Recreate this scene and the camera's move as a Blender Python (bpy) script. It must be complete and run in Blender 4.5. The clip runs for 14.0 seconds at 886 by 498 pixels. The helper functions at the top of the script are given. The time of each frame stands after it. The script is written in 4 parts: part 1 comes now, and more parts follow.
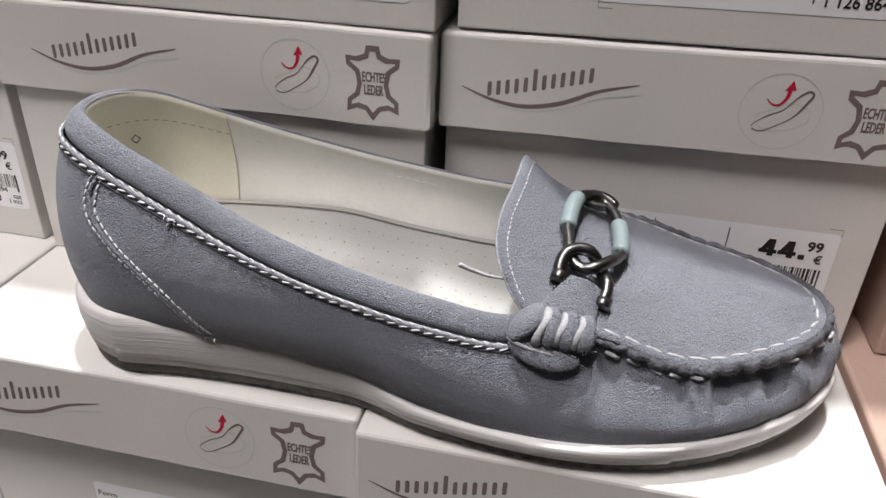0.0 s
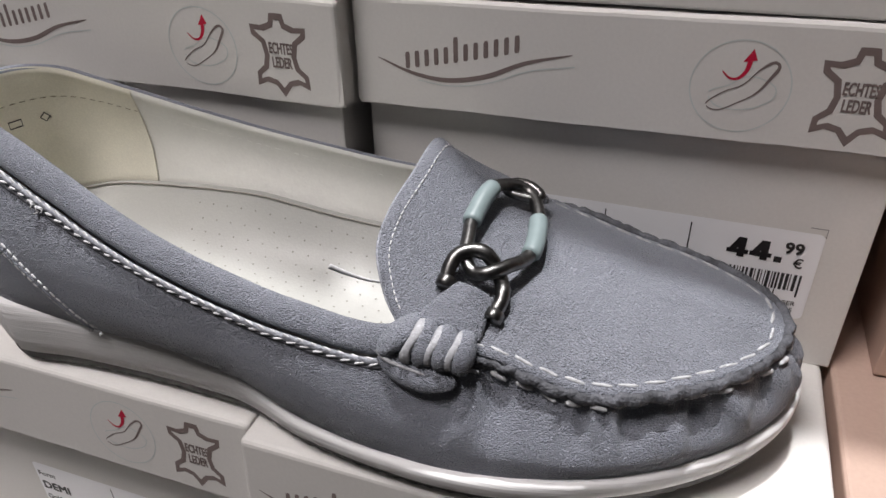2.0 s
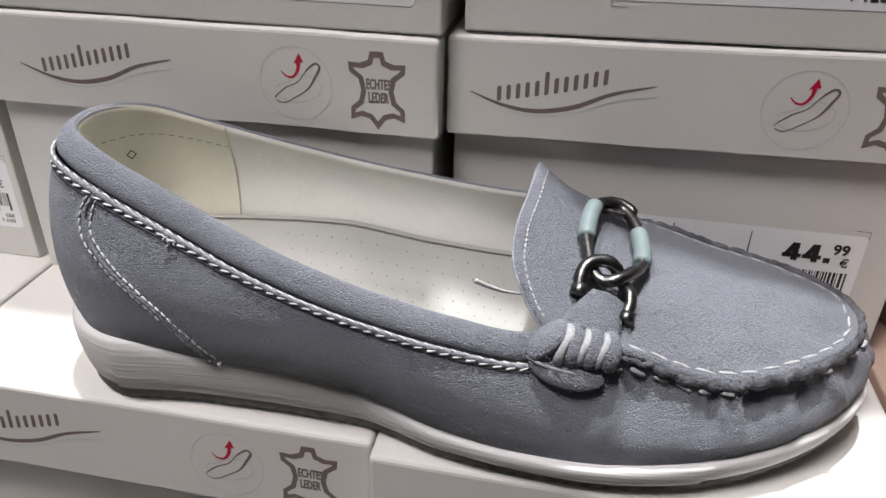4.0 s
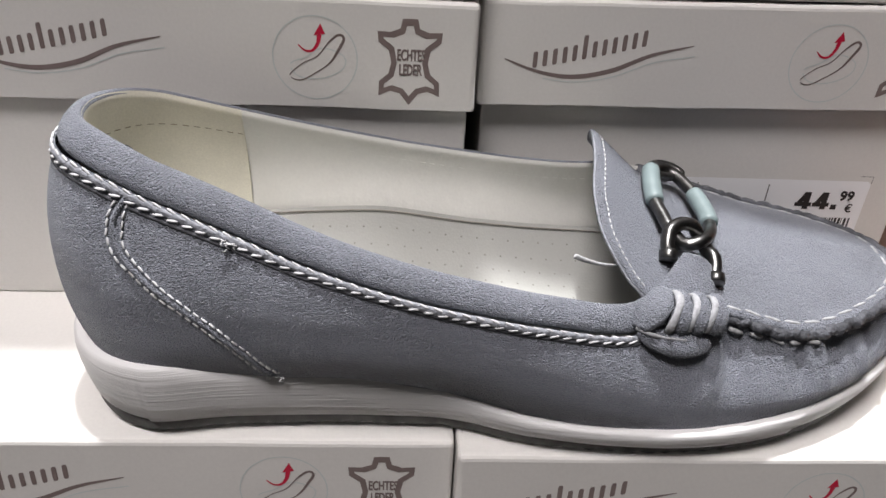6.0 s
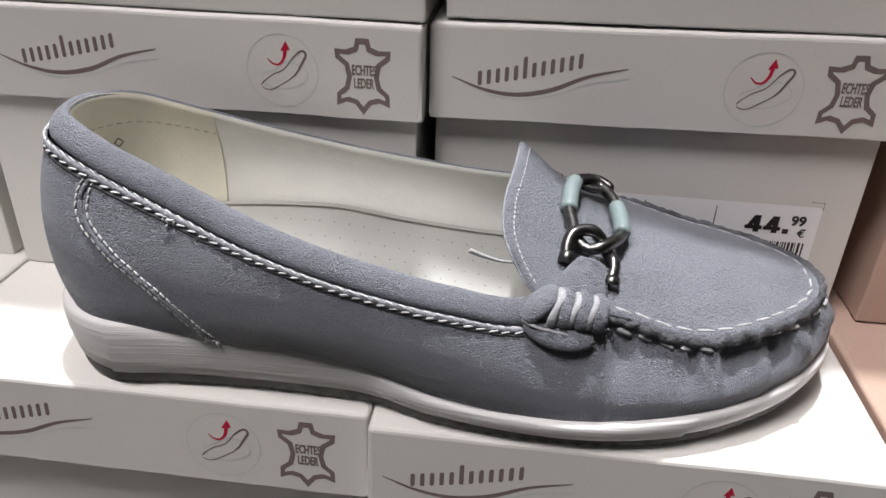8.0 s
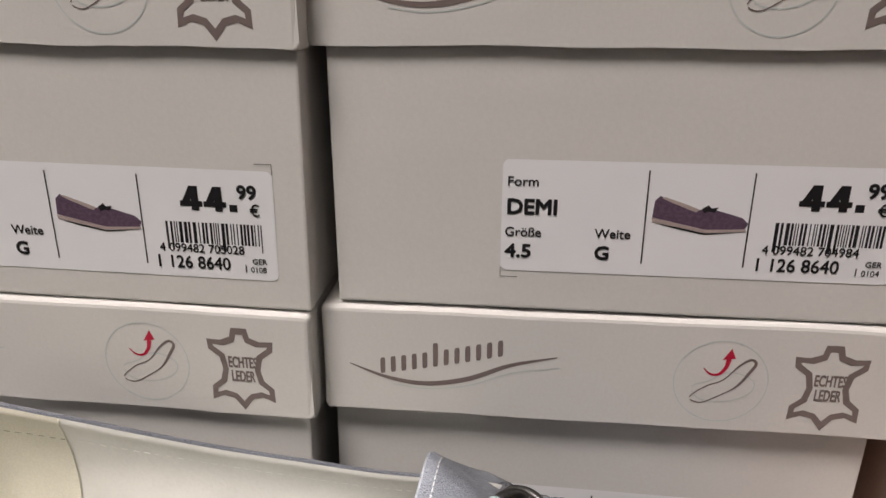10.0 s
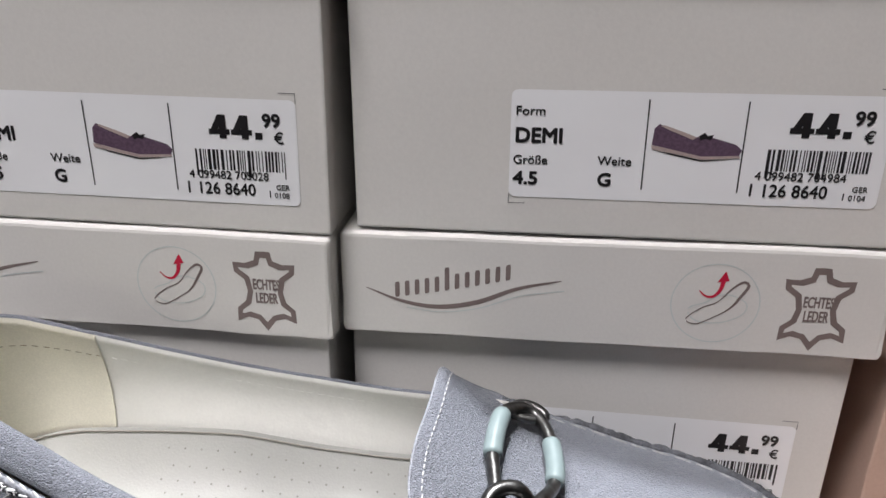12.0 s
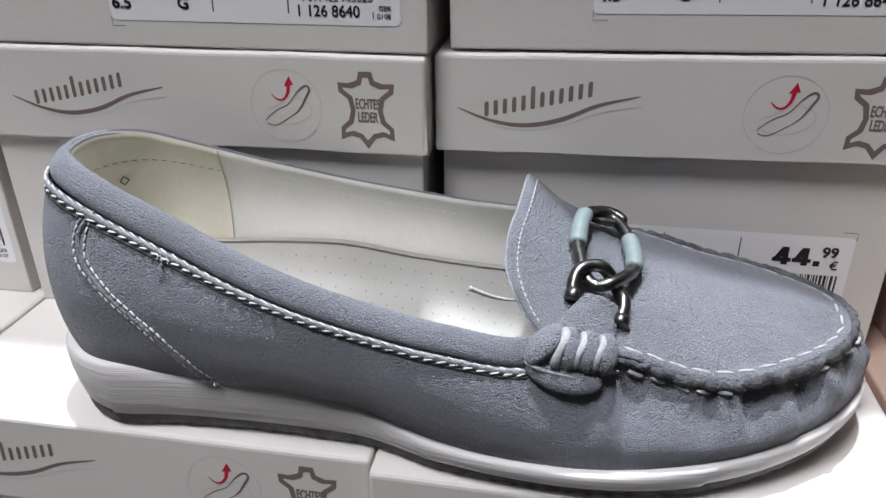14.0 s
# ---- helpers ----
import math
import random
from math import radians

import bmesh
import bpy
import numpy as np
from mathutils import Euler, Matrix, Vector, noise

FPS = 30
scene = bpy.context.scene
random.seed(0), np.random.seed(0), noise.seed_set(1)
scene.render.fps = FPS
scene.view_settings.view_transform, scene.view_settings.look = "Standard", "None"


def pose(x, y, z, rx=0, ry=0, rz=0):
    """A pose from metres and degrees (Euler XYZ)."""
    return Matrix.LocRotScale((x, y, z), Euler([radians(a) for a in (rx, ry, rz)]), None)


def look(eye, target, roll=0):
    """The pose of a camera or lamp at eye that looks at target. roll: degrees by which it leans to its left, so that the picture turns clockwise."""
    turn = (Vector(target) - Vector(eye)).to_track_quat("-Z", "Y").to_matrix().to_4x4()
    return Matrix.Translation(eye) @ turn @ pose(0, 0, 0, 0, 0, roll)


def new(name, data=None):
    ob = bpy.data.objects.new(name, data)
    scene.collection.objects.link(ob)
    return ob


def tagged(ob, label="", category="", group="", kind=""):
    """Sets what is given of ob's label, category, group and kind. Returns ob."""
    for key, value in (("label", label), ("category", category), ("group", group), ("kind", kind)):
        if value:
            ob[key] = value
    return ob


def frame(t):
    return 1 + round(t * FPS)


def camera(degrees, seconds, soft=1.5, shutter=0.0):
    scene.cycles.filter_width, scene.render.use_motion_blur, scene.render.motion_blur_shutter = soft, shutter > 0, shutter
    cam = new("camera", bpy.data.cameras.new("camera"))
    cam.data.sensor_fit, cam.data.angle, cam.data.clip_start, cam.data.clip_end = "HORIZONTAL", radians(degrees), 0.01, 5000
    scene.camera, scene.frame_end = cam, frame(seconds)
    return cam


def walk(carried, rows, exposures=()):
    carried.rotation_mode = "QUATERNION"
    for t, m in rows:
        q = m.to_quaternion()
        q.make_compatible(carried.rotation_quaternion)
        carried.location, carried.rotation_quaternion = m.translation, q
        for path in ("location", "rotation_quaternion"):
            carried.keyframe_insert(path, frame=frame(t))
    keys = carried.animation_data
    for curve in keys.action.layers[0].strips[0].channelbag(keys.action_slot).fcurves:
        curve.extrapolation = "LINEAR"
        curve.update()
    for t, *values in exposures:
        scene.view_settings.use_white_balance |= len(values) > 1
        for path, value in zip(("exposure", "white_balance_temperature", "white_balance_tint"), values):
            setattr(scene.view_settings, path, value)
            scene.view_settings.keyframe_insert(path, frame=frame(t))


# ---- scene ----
cam = camera(61.9, 14.0)
METRES, EYE, TILT, LEAN, TURN = 0.5, 0.17, 0.0, 0.0, 9.6
PATH = [
    (0, (0.005, 0.005, 0.174), (-0.32, 1.711, -0.818), 2.5),
    (0.5, (0.028, 0.011, 0.173), (-0.375, 1.692, -0.834), 1.5),
    (1, (0.055, 0.033, 0.174), (-0.424, 1.676, -0.862), 0.4),
    (1.5, (0.061, 0.049, 0.173), (-0.482, 1.647, -0.9), -0.5),
    (2, (0.059, 0.052, 0.17), (-0.513, 1.628, -0.92), -1.0),
    (2.5, (0.053, 0.044, 0.169), (-0.503, 1.631, -0.914), -1.0),
    (3, (0.027, 0.029, 0.17), (-0.463, 1.656, -0.885), -0.4),
    (3.5, (0.006, 0.018, 0.174), (-0.396, 1.69, -0.847), 0.4),
    (4, (-0.002, 0.016, 0.173), (-0.322, 1.72, -0.824), 1.2),
    (4.2, (0.0, 0.014, 0.172), (-0.285, 1.727, -0.821), 1.5),
    (6.3, (-0.079, 0.025, 0.162), (0.056, 1.736, -0.865), 3.3),
    (6.5, (-0.064, 0.02, 0.164), (0.036, 1.736, -0.858), 3.2),
    (7, (-0.042, 0.002, 0.168), (-0.051, 1.73, -0.839), 2.7),
    (7.5, (-0.025, -0.007, 0.17), (-0.127, 1.727, -0.822), 2.3),
    (8, (-0.014, -0.001, 0.167), (-0.194, 1.741, -0.797), 2.0),
    (8.5, (-0.002, 0.002, 0.172), (-0.238, 1.774, -0.724), 1.6),
    (9, (0.013, 0.037, 0.205), (-0.256, 1.837, -0.624), 0.7),
    (9.2, (0.009, 0.053, 0.206), (-0.244, 1.877, -0.576), 0.7),
    (11.3, (0.013, 0.075, 0.202), (-0.168, 1.948, -0.475), 0.9),
    (11.5, (0.014, 0.069, 0.201), (-0.168, 1.939, -0.484), 1.0),
    (12, (0.01, 0.05, 0.193), (-0.206, 1.898, -0.541), 0.9),
    (12.5, (0.005, 0.025, 0.181), (-0.258, 1.839, -0.619), 0.6),
    (13, (0.001, 0.005, 0.171), (-0.297, 1.795, -0.67), -0.1),
    (13.5, (0.002, 0.004, 0.167), (-0.311, 1.773, -0.712), -0.4),
    (14, (-0.001, 0.01, 0.165), (-0.312, 1.771, -0.73), -0.4),
]
# stops and white balance that the film's camera chose on the way
LOOK = [(0.0, 0.11, 6640, 11), (1.0, 0.09, 6640, 11), (2.0, -0.02, 6570, 11), (3.0, 0.04, 6540, 10.5), (6.5, 0.18, 6560, 10.3), (8.0, 0.14, 6560, 10.3), (8.6, 0.12, 6740, 11), (9.0, 0.19, 6920, 12), (9.4, 0.30, 6980, 12),
        (11.3, 0.64, 6800, 9.3), (11.8, 0.56, 6520, 9.3), (12.4, 0.37, 6230, 9.3), (13.0, 0.24, 6190, 9.3), (14.0, 0.18, 6200, 9.3)]
walk(cam, [(t, look(eye, target, roll)) for t, eye, target, roll in PATH], LOOK)

# ---- light ----
world = bpy.data.worlds.new("shop_air")
world.use_nodes = True
world.node_tree.nodes["Background"].inputs[0].default_value = (1.0, 0.97, 0.98, 1)
world.node_tree.nodes["Background"].inputs[1].default_value = 0.01
scene.world = world


def ceiling_spot(x, y, z, target, power, size, angle, colour=(1, 0.955, 0.975), blend=0.35):
    lamp = bpy.data.lights.new("spotlight", "SPOT")
    lamp.energy, lamp.shadow_soft_size, lamp.color = power, size, colour
    lamp.spot_size, lamp.spot_blend = radians(angle), blend
    ob = new("spotlight", lamp)
    ob.matrix_world = look((x, y, z), target)
    return ob


# a hard spot high behind the stack, a softer one over the aisle and an added, unseen fill panel
KEY = ceiling_spot(-0.08, 0.442, 2.1, (-0.03, 0.2, 0.05), 206, 0.035, 40, (0.985, 0.985, 1.0))
FRONT = ceiling_spot(-0.50, -0.42, 2.1, (0.0, 0.25, 0.1), 182, 0.34, 40, (1, 0.955, 0.96))
panel = bpy.data.lights.new("fill_panel_light", "AREA")
panel.shape, panel.size, panel.size_y, panel.energy, panel.color = "RECTANGLE", 1.6, 1.2, 4.5, (1, 0.95, 0.94)
new("fill_panel_light", panel).matrix_world = look((0.1, -2.0, 2.15), (0.0, 0.2, 0))


# ---- materials ----
def material(name, base, rough=0.6, metal=0.0, grain=0, grain_amount=0.0, stain=0, stain_amount=0.0, bump=0, bump_depth=0.0,
             bump2=0, bump2_depth=0.0, sheen=0.0, stretch=(1, 1, 1), spec=0.5, fine_noise="NOISE", crease=0, crease_depth=0.0):
    """A surface with grain and stains of its own at two scales (per metre) and fine relief."""
    m = bpy.data.materials.new(name)
    m.use_nodes = True
    nt = m.node_tree
    b = nt.nodes["Principled BSDF"]
    b.inputs["Base Color"].default_value = (*base, 1)
    b.inputs["Roughness"].default_value, b.inputs["Metallic"].default_value = rough, metal
    b.inputs["Specular IOR Level"].default_value = spec
    if sheen:
        b.inputs["Sheen Weight"].default_value, b.inputs["Sheen Roughness"].default_value = sheen, 0.5
        b.inputs["Sheen Tint"].default_value = (0.86, 0.92, 1.0, 1)
    coord = nt.nodes.new("ShaderNodeTexCoord")
    mapping = nt.nodes.new("ShaderNodeMapping")
    mapping.inputs["Scale"].default_value = stretch
    nt.links.new(coord.outputs["Object"], mapping.inputs["Vector"])

    def tex(scale, detail=3.0, kind="NOISE"):
        if kind == "VORONOI":
            # pebbled cells with uneven, flat-topped outlines
            warp = nt.nodes.new("ShaderNodeTexNoise")
            warp.inputs["Scale"].default_value = scale * 0.6
            nt.links.new(mapping.outputs[0], warp.inputs["Vector"])
            push = nt.nodes.new("ShaderNodeVectorMath")
            push.operation = "SCALE"
            push.inputs["Scale"].default_value = 0.9 / scale
            nt.links.new(warp.outputs["Color"], push.inputs[0])
            add = nt.nodes.new("ShaderNodeVectorMath")
            nt.links.new(mapping.outputs[0], add.inputs[0])
            nt.links.new(push.outputs[0], add.inputs[1])
            n = nt.nodes.new("ShaderNodeTexVoronoi")
            n.feature = "DISTANCE_TO_EDGE"
            n.inputs["Scale"].default_value = scale
            nt.links.new(add.outputs[0], n.inputs["Vector"])
            top = nt.nodes.new("ShaderNodeMapRange")
            top.interpolation_type = "SMOOTHSTEP"
            top.inputs["From Max"].default_value = 0.28
            nt.links.new(n.outputs["Distance"], top.inputs["Value"])
            return top.outputs[0]
        n = nt.nodes.new("ShaderNodeTexNoise")
        n.inputs["Scale"].default_value, n.inputs["Detail"].default_value = scale, detail
        nt.links.new(mapping.outputs[0], n.inputs["Vector"])
        return n.outputs["Fac"]

    colour = None
    for scale, amount in ((stain, stain_amount), (grain, grain_amount)):
        if not scale:
            continue
        ramp = nt.nodes.new("ShaderNodeMapRange")
        ramp.inputs["From Min"].default_value, ramp.inputs["From Max"].default_value = 0.3, 0.7
        ramp.inputs["To Min"].default_value, ramp.inputs["To Max"].default_value = 1 - amount, 1 + amount
        nt.links.new(tex(scale), ramp.inputs["Value"])
        mul = nt.nodes.new("ShaderNodeMix")
        mul.data_type, mul.blend_type = "RGBA", "MULTIPLY"
        mul.inputs["Factor"].default_value = 1
        if colour is None:
            mul.inputs["A"].default_value = (*base, 1)
        else:
            nt.links.new(colour, mul.inputs["A"])
        nt.links.new(ramp.outputs[0], mul.inputs["B"])
        colour = mul.outputs["Result"]
    if colour is not None:
        nt.links.new(colour, b.inputs["Base Color"])
    normal = None
    for scale, depth, kind in ((bump2, bump2_depth, "NOISE"), (bump, bump_depth, fine_noise)):
        if not scale:
            continue
        n = nt.nodes.new("ShaderNodeBump")
        n.inputs["Strength"].default_value, n.inputs["Distance"].default_value = 1.0, depth
        nt.links.new(tex(scale, 4.0, kind), n.inputs["Height"])
        if normal is not None:
            nt.links.new(normal, n.inputs["Normal"])
        normal = n.outputs[0]
    if crease:
        # long shallow wrinkles lying aslant across the hide
        slant = nt.nodes.new("ShaderNodeMapping")
        slant.inputs["Rotation"].default_value = (0, radians(52), 0)
        slant.inputs["Scale"].default_value = (0.30, 0.6, 1.6)
        nt.links.new(coord.outputs["Object"], slant.inputs["Vector"])
        wave = nt.nodes.new("ShaderNodeTexNoise")
        wave.inputs["Scale"].default_value, wave.inputs["Detail"].default_value = crease, 5.0
        nt.links.new(slant.outputs[0], wave.inputs["Vector"])
        n = nt.nodes.new("ShaderNodeBump")
        n.inputs["Strength"].default_value, n.inputs["Distance"].default_value = 1.0, crease_depth
        nt.links.new(wave.outputs["Fac"], n.inputs["Height"])
        if normal is not None:
            nt.links.new(normal, n.inputs["Normal"])
        normal = n.outputs[0]
    if normal is not None:
        nt.links.new(normal, b.inputs["Normal"])
    return m


CARD = material("cream_card", (0.695, 0.675, 0.648), 0.55, grain=900, grain_amount=0.02, stain=9, stain_amount=0.03, bump=700, bump_depth=0.00005, bump2=14, bump2_depth=0.0008, spec=0.35)
PINK = material("rose_card", (0.50, 0.36, 0.295), 0.55, grain=700, grain_amount=0.03, stain=8, stain_amount=0.04, bump=600, bump_depth=0.00005, bump2=12, bump2_depth=0.001, spec=0.35)
PAPER = material("label_paper", (0.88, 0.88, 0.90), 0.4, stain=40, stain_amount=0.015, bump=300, bump_depth=0.00003)
INK = material("black_ink", (0.012, 0.011, 0.013), 0.45, stain=300, stain_amount=0.2)
TAUPE = material("taupe_print", (0.20, 0.155, 0.145), 0.5, stain=400, stain_amount=0.06)
AQUA = material("pale_aqua_print", (0.58, 0.615, 0.60), 0.5, stain=400, stain_amount=0.03)
RED = material("red_print", (0.55, 0.012, 0.05), 0.45, stain=400, stain_amount=0.05)
PLUM = material("plum_print", (0.12, 0.075, 0.115), 0.4, stain=900, stain_amount=0.25)
SAND = material("sand_print", (0.45, 0.36, 0.34), 0.4, stain=900, stain_amount=0.1)
LEATHER = material("grey_blue_nubuck", (0.204, 0.214, 0.250), 0.55, grain=1600, grain_amount=0.08, stain=26, stain_amount=0.22, bump=1450, bump_depth=0.00044, bump2=620, bump2_depth=0.00045, sheen=0.34, spec=0.45, fine_noise="VORONOI", stretch=(0.72, 1.0, 1.25), crease=130, crease_depth=0.0009)
LIP = material("grey_leather_edge", (0.085, 0.088, 0.100), 0.65, grain=1500, grain_amount=0.25, stain=170, stain_amount=0.5, bump=1300, bump_depth=0.0005, bump2=420, bump2_depth=0.0012)
LINING = material("white_leather_lining", (0.75, 0.74, 0.70), 0.5, grain=900, grain_amount=0.02, stain=30, stain_amount=0.05, bump=1200, bump_depth=0.00006, bump2=60, bump2_depth=0.0008)
HEEL_LINING = material("cream_heel_lining", (0.77, 0.735, 0.625), 0.65, grain=1500, grain_amount=0.05, stain=40, stain_amount=0.08, bump=1500, bump_depth=0.0001)
# footbed ivory is darkened to carry the shade inside the shoe
FOOTBED = material("ivory_footbed_shaded", (0.41, 0.41, 0.388), 0.45, grain=900, grain_amount=0.02, stain=30, stain_amount=0.05, bump=1300, bump_depth=0.00008)
SOLE = material("white_sole_rubber", (0.72, 0.71, 0.705), 0.66, grain=500, grain_amount=0.04, stain=50, stain_amount=0.07, bump=560, bump_depth=0.00034, stretch=(0.03, 0.03, 2.4), spec=0.35)
TREAD = material("dark_tread_rubber", (0.12, 0.118, 0.115), 0.8, stain=150, stain_amount=0.3)
THREAD = material("white_thread", (0.56, 0.56, 0.575), 0.7, stain=700, stain_amount=0.15, bump=3000, bump_depth=0.0001)
METAL = material("gunmetal", (0.155, 0.153, 0.15), 0.32, metal=1.0, grain=600, grain_amount=0.15, stain=150, stain_amount=0.2, bump=800, bump_depth=0.00004)
MINT = material("mint_rubber_sleeve", (0.205, 0.26, 0.265), 0.42, stain=200, stain_amount=0.06, bump=900, bump_depth=0.00004)
HOLE = material("perforation_shade", (0.27, 0.265, 0.24), 0.9, stain=500, stain_amount=0.2)
GREY_WALL = material("shop_wall_paint", (0.11, 0.108, 0.105), 0.8, stain=3, stain_amount=0.05, bump=200, bump_depth=0.0004)
FLOOR = material("shop_floor_vinyl", (0.20, 0.18, 0.16), 0.45, stain=4, stain_amount=0.1, grain=60, grain_amount=0.08)
CEILING = material("white_ceiling_paint", (0.36, 0.36, 0.35), 0.85, stain=3, stain_amount=0.03)
SHELF = material("white_shelf_laminate", (0.62, 0.60, 0.58), 0.4, stain=8, stain_amount=0.04)


# ---- mesh tools ----
def mesh_of(bm, mat, smooth=False, name="mesh"):
    bmesh.ops.recalc_face_normals(bm, faces=bm.faces)
    me = bpy.data.meshes.new(name)
    bm.to_mesh(me)
    bm.free()
    for m in (mat if isinstance(mat, (list, tuple)) else (mat,)):
        me.materials.append(m)
    if smooth:
        for p in me.polygons:
            p.use_smooth = True
    return me


def part(name, bm, mat, parent, label="", smooth=False, at=None):
    """Links a bmesh (or a ready mesh) as one mesh object under a thing or part."""
    me = bm if isinstance(bm, bpy.types.Mesh) else mesh_of(bm, mat, smooth, name)
    ob = new(name, me)
    ob.parent = parent
    if at is not None:
        ob.matrix_basis = at
    return tagged(ob, label)


def thing(name, at, label, category, group="", kind=""):
    ob = new(name)
    ob.empty_display_size = 0.02
    ob.matrix_basis = at
    return tagged(ob, label, category, group, kind)


def block(x0, x1, y0, y1, z0, z1, bevel=0.0, segments=2):
    bm = bmesh.new()
    bmesh.ops.create_cube(bm, size=1)
    for v in bm.verts:
        v.co = ((x0 + x1) / 2 + v.co.x * (x1 - x0), (y0 + y1) / 2 + v.co.y * (y1 - y0), (z0 + z1) / 2 + v.co.z * (z1 - z0))
    if bevel:
        bmesh.ops.bevel(bm, geom=bm.edges[:], offset=bevel, segments=segments, affect="EDGES", profile=0.6)
    return bm


def catmull(knots, u):
    """Smooth value at u through (u, value) knots."""
    if u <= knots[0][0]:
        return knots[0][1]
    for i in range(len(knots) - 1):
        (a, va), (b, vb) = knots[i], knots[i + 1]
        if u <= b:
            t = (u - a) / (b - a)
            pa = knots[i - 1] if i else knots[0]
            pb = knots[i + 2] if i + 2 < len(knots) else knots[-1]
            ma = (vb - pa[1]) / (b - pa[0]) * (b - a) if b != pa[0] else vb - va
            mb = (pb[1] - va) / (pb[0] - a) * (b - a) if pb[0] != a else vb - va
            if (va - pa[1]) * (vb - va) < 0:
                ma = 0
            if (pb[1] - vb) * (vb - va) < 0:
                mb = 0
            return (2 * t ** 3 - 3 * t ** 2 + 1) * va + (t ** 3 - 2 * t ** 2 + t) * ma + (3 * t ** 2 - 2 * t ** 3) * vb + (t ** 3 - t ** 2) * mb
    return knots[-1][1]


def smooth_line(points, n, closed=False):
    """n points along a Catmull-Rom curve through the given ones, evenly in length."""
    pts = [Vector(p) for p in points]
    k = len(pts)
    fine = []
    spans = k if closed else k - 1
    for i in range(spans):
        p0 = pts[(i - 1) % k] if closed or i else pts[0] * 2 - pts[1]
        p1, p2 = pts[i], pts[(i + 1) % k]
        p3 = pts[(i + 2) % k] if closed or i + 2 < k else pts[-1] * 2 - pts[-2]
        for j in range(16):
            t = j / 16
            fine.append(0.5 * (2 * p1 + (p2 - p0) * t + (2 * p0 - 5 * p1 + 4 * p2 - p3) * t * t + (3 * p1 - p0 - 3 * p2 + p3) * t ** 3))
    fine.append(pts[0].copy() if closed else pts[-1].copy())
    length = [0.0]
    for a, b in zip(fine, fine[1:]):
        length.append(length[-1] + (b - a).length)
    out, j = [], 0
    count = n if closed else n - 1
    for i in range(n):
        want = length[-1] * i / count
        while j < len(fine) - 2 and length[j + 1] < want:
            j += 1
        d = length[j + 1] - length[j]
        out.append(fine[j].lerp(fine[j + 1], (want - length[j]) / d if d else 0))
    return out


def tube_into(bm, line, radius, sides=8, closed=False, flat=1.0, up=None, caps=True):
    """A tube round a line of points; radius a number or function of 0..1; flat squeezes it across 'up'."""
    n = len(line)
    rings = []
    prev = None
    for i, p in enumerate(line):
        a = line[(i - 1) % n] if closed or i else line[0]
        b = line[(i + 1) % n] if closed or i < n - 1 else line[-1]
        d = (b - a).normalized()
        ref = Vector(up) if up is not None else (prev if prev is not None else (Vector((0, 0, 1)) if abs(d.z) < 0.9 else Vector((1, 0, 0))))
        x = d.cross(ref).normalized()
        y = x.cross(d).normalized()
        prev = y
        r = radius(i / max(1, n - 1)) if callable(radius) else radius
        rings.append([bm.verts.new(p + x * math.cos(2 * math.pi * k / sides) * r * flat + y * math.sin(2 * math.pi * k / sides) * r) for k in range(sides)])
    for i in range(n if closed else n - 1):
        ra, rb = rings[i], rings[(i + 1) % n]
        for k in range(sides):
            bm.faces.new((ra[k], ra[(k + 1) % sides], rb[(k + 1) % sides], rb[k]))
    if not closed and caps:
        bm.faces.new(rings[0][::-1])
        bm.faces.new(rings[-1])
    return bm


def sheet_into(bm, rows, closed=False):
    """A surface through rows of points."""
    vs = [[bm.verts.new(p) for p in row] for row in rows]
    for ra, rb in zip(vs, vs[1:]):
        n = len(ra)
        for k in range(n if closed else n - 1):
            q = (ra[k], ra[(k + 1) % n], rb[(k + 1) % n], rb[k])
            if len({tuple(round(c, 7) for c in v.co) for v in q}) == 4:
                bm.faces.new(q)
            else:
                t = []
                for v in q:
                    if all((v.co - o.co).length > 1e-7 for o in t):
                        t.append(v)
                if len(t) == 3:
                    bm.faces.new(t)
    return vs


def ribbon(points, width, closed=False, taper=None, thick=0.0002):
    """A thin printed stroke in the x-z plane facing -y."""
    bm = bmesh.new()
    n = len(points)
    pts = [Vector((p[0], p[1])) for p in points]
    left, right = [], []
    for i, p in enumerate(pts):
        a = pts[(i - 1) % n] if closed or i else pts[0]
        b = pts[(i + 1) % n] if closed or i < n - 1 else pts[-1]
        d = (b - a).normalized()
        nrm = Vector((-d.y, d.x))
        w = width * (taper(i / (n - 1)) if taper else 1) / 2
        left.append(bm.verts.new((p.x + nrm.x * w, 0, p.y + nrm.y * w)))
        right.append(bm.verts.new((p.x - nrm.x * w, 0, p.y - nrm.y * w)))
    for i in range(n if closed else n - 1):
        j = (i + 1) % n
        bm.faces.new((left[i], left[j], right[j], right[i]))
    return bm


def plate(points, y=0.0):
    """A flat printed patch from an outline in the x-z plane."""
    bm = bmesh.new()
    bm.faces.new([bm.verts.new((p[0], y, p[1])) for p in points])
    bmesh.ops.triangulate(bm, faces=bm.faces[:])
    return bm


def curve2(points, n, closed=False):
    return [(p.x, p.z) for p in smooth_line([(a, 0, b) for a, b in points], n, closed)]


TEXTS = {}


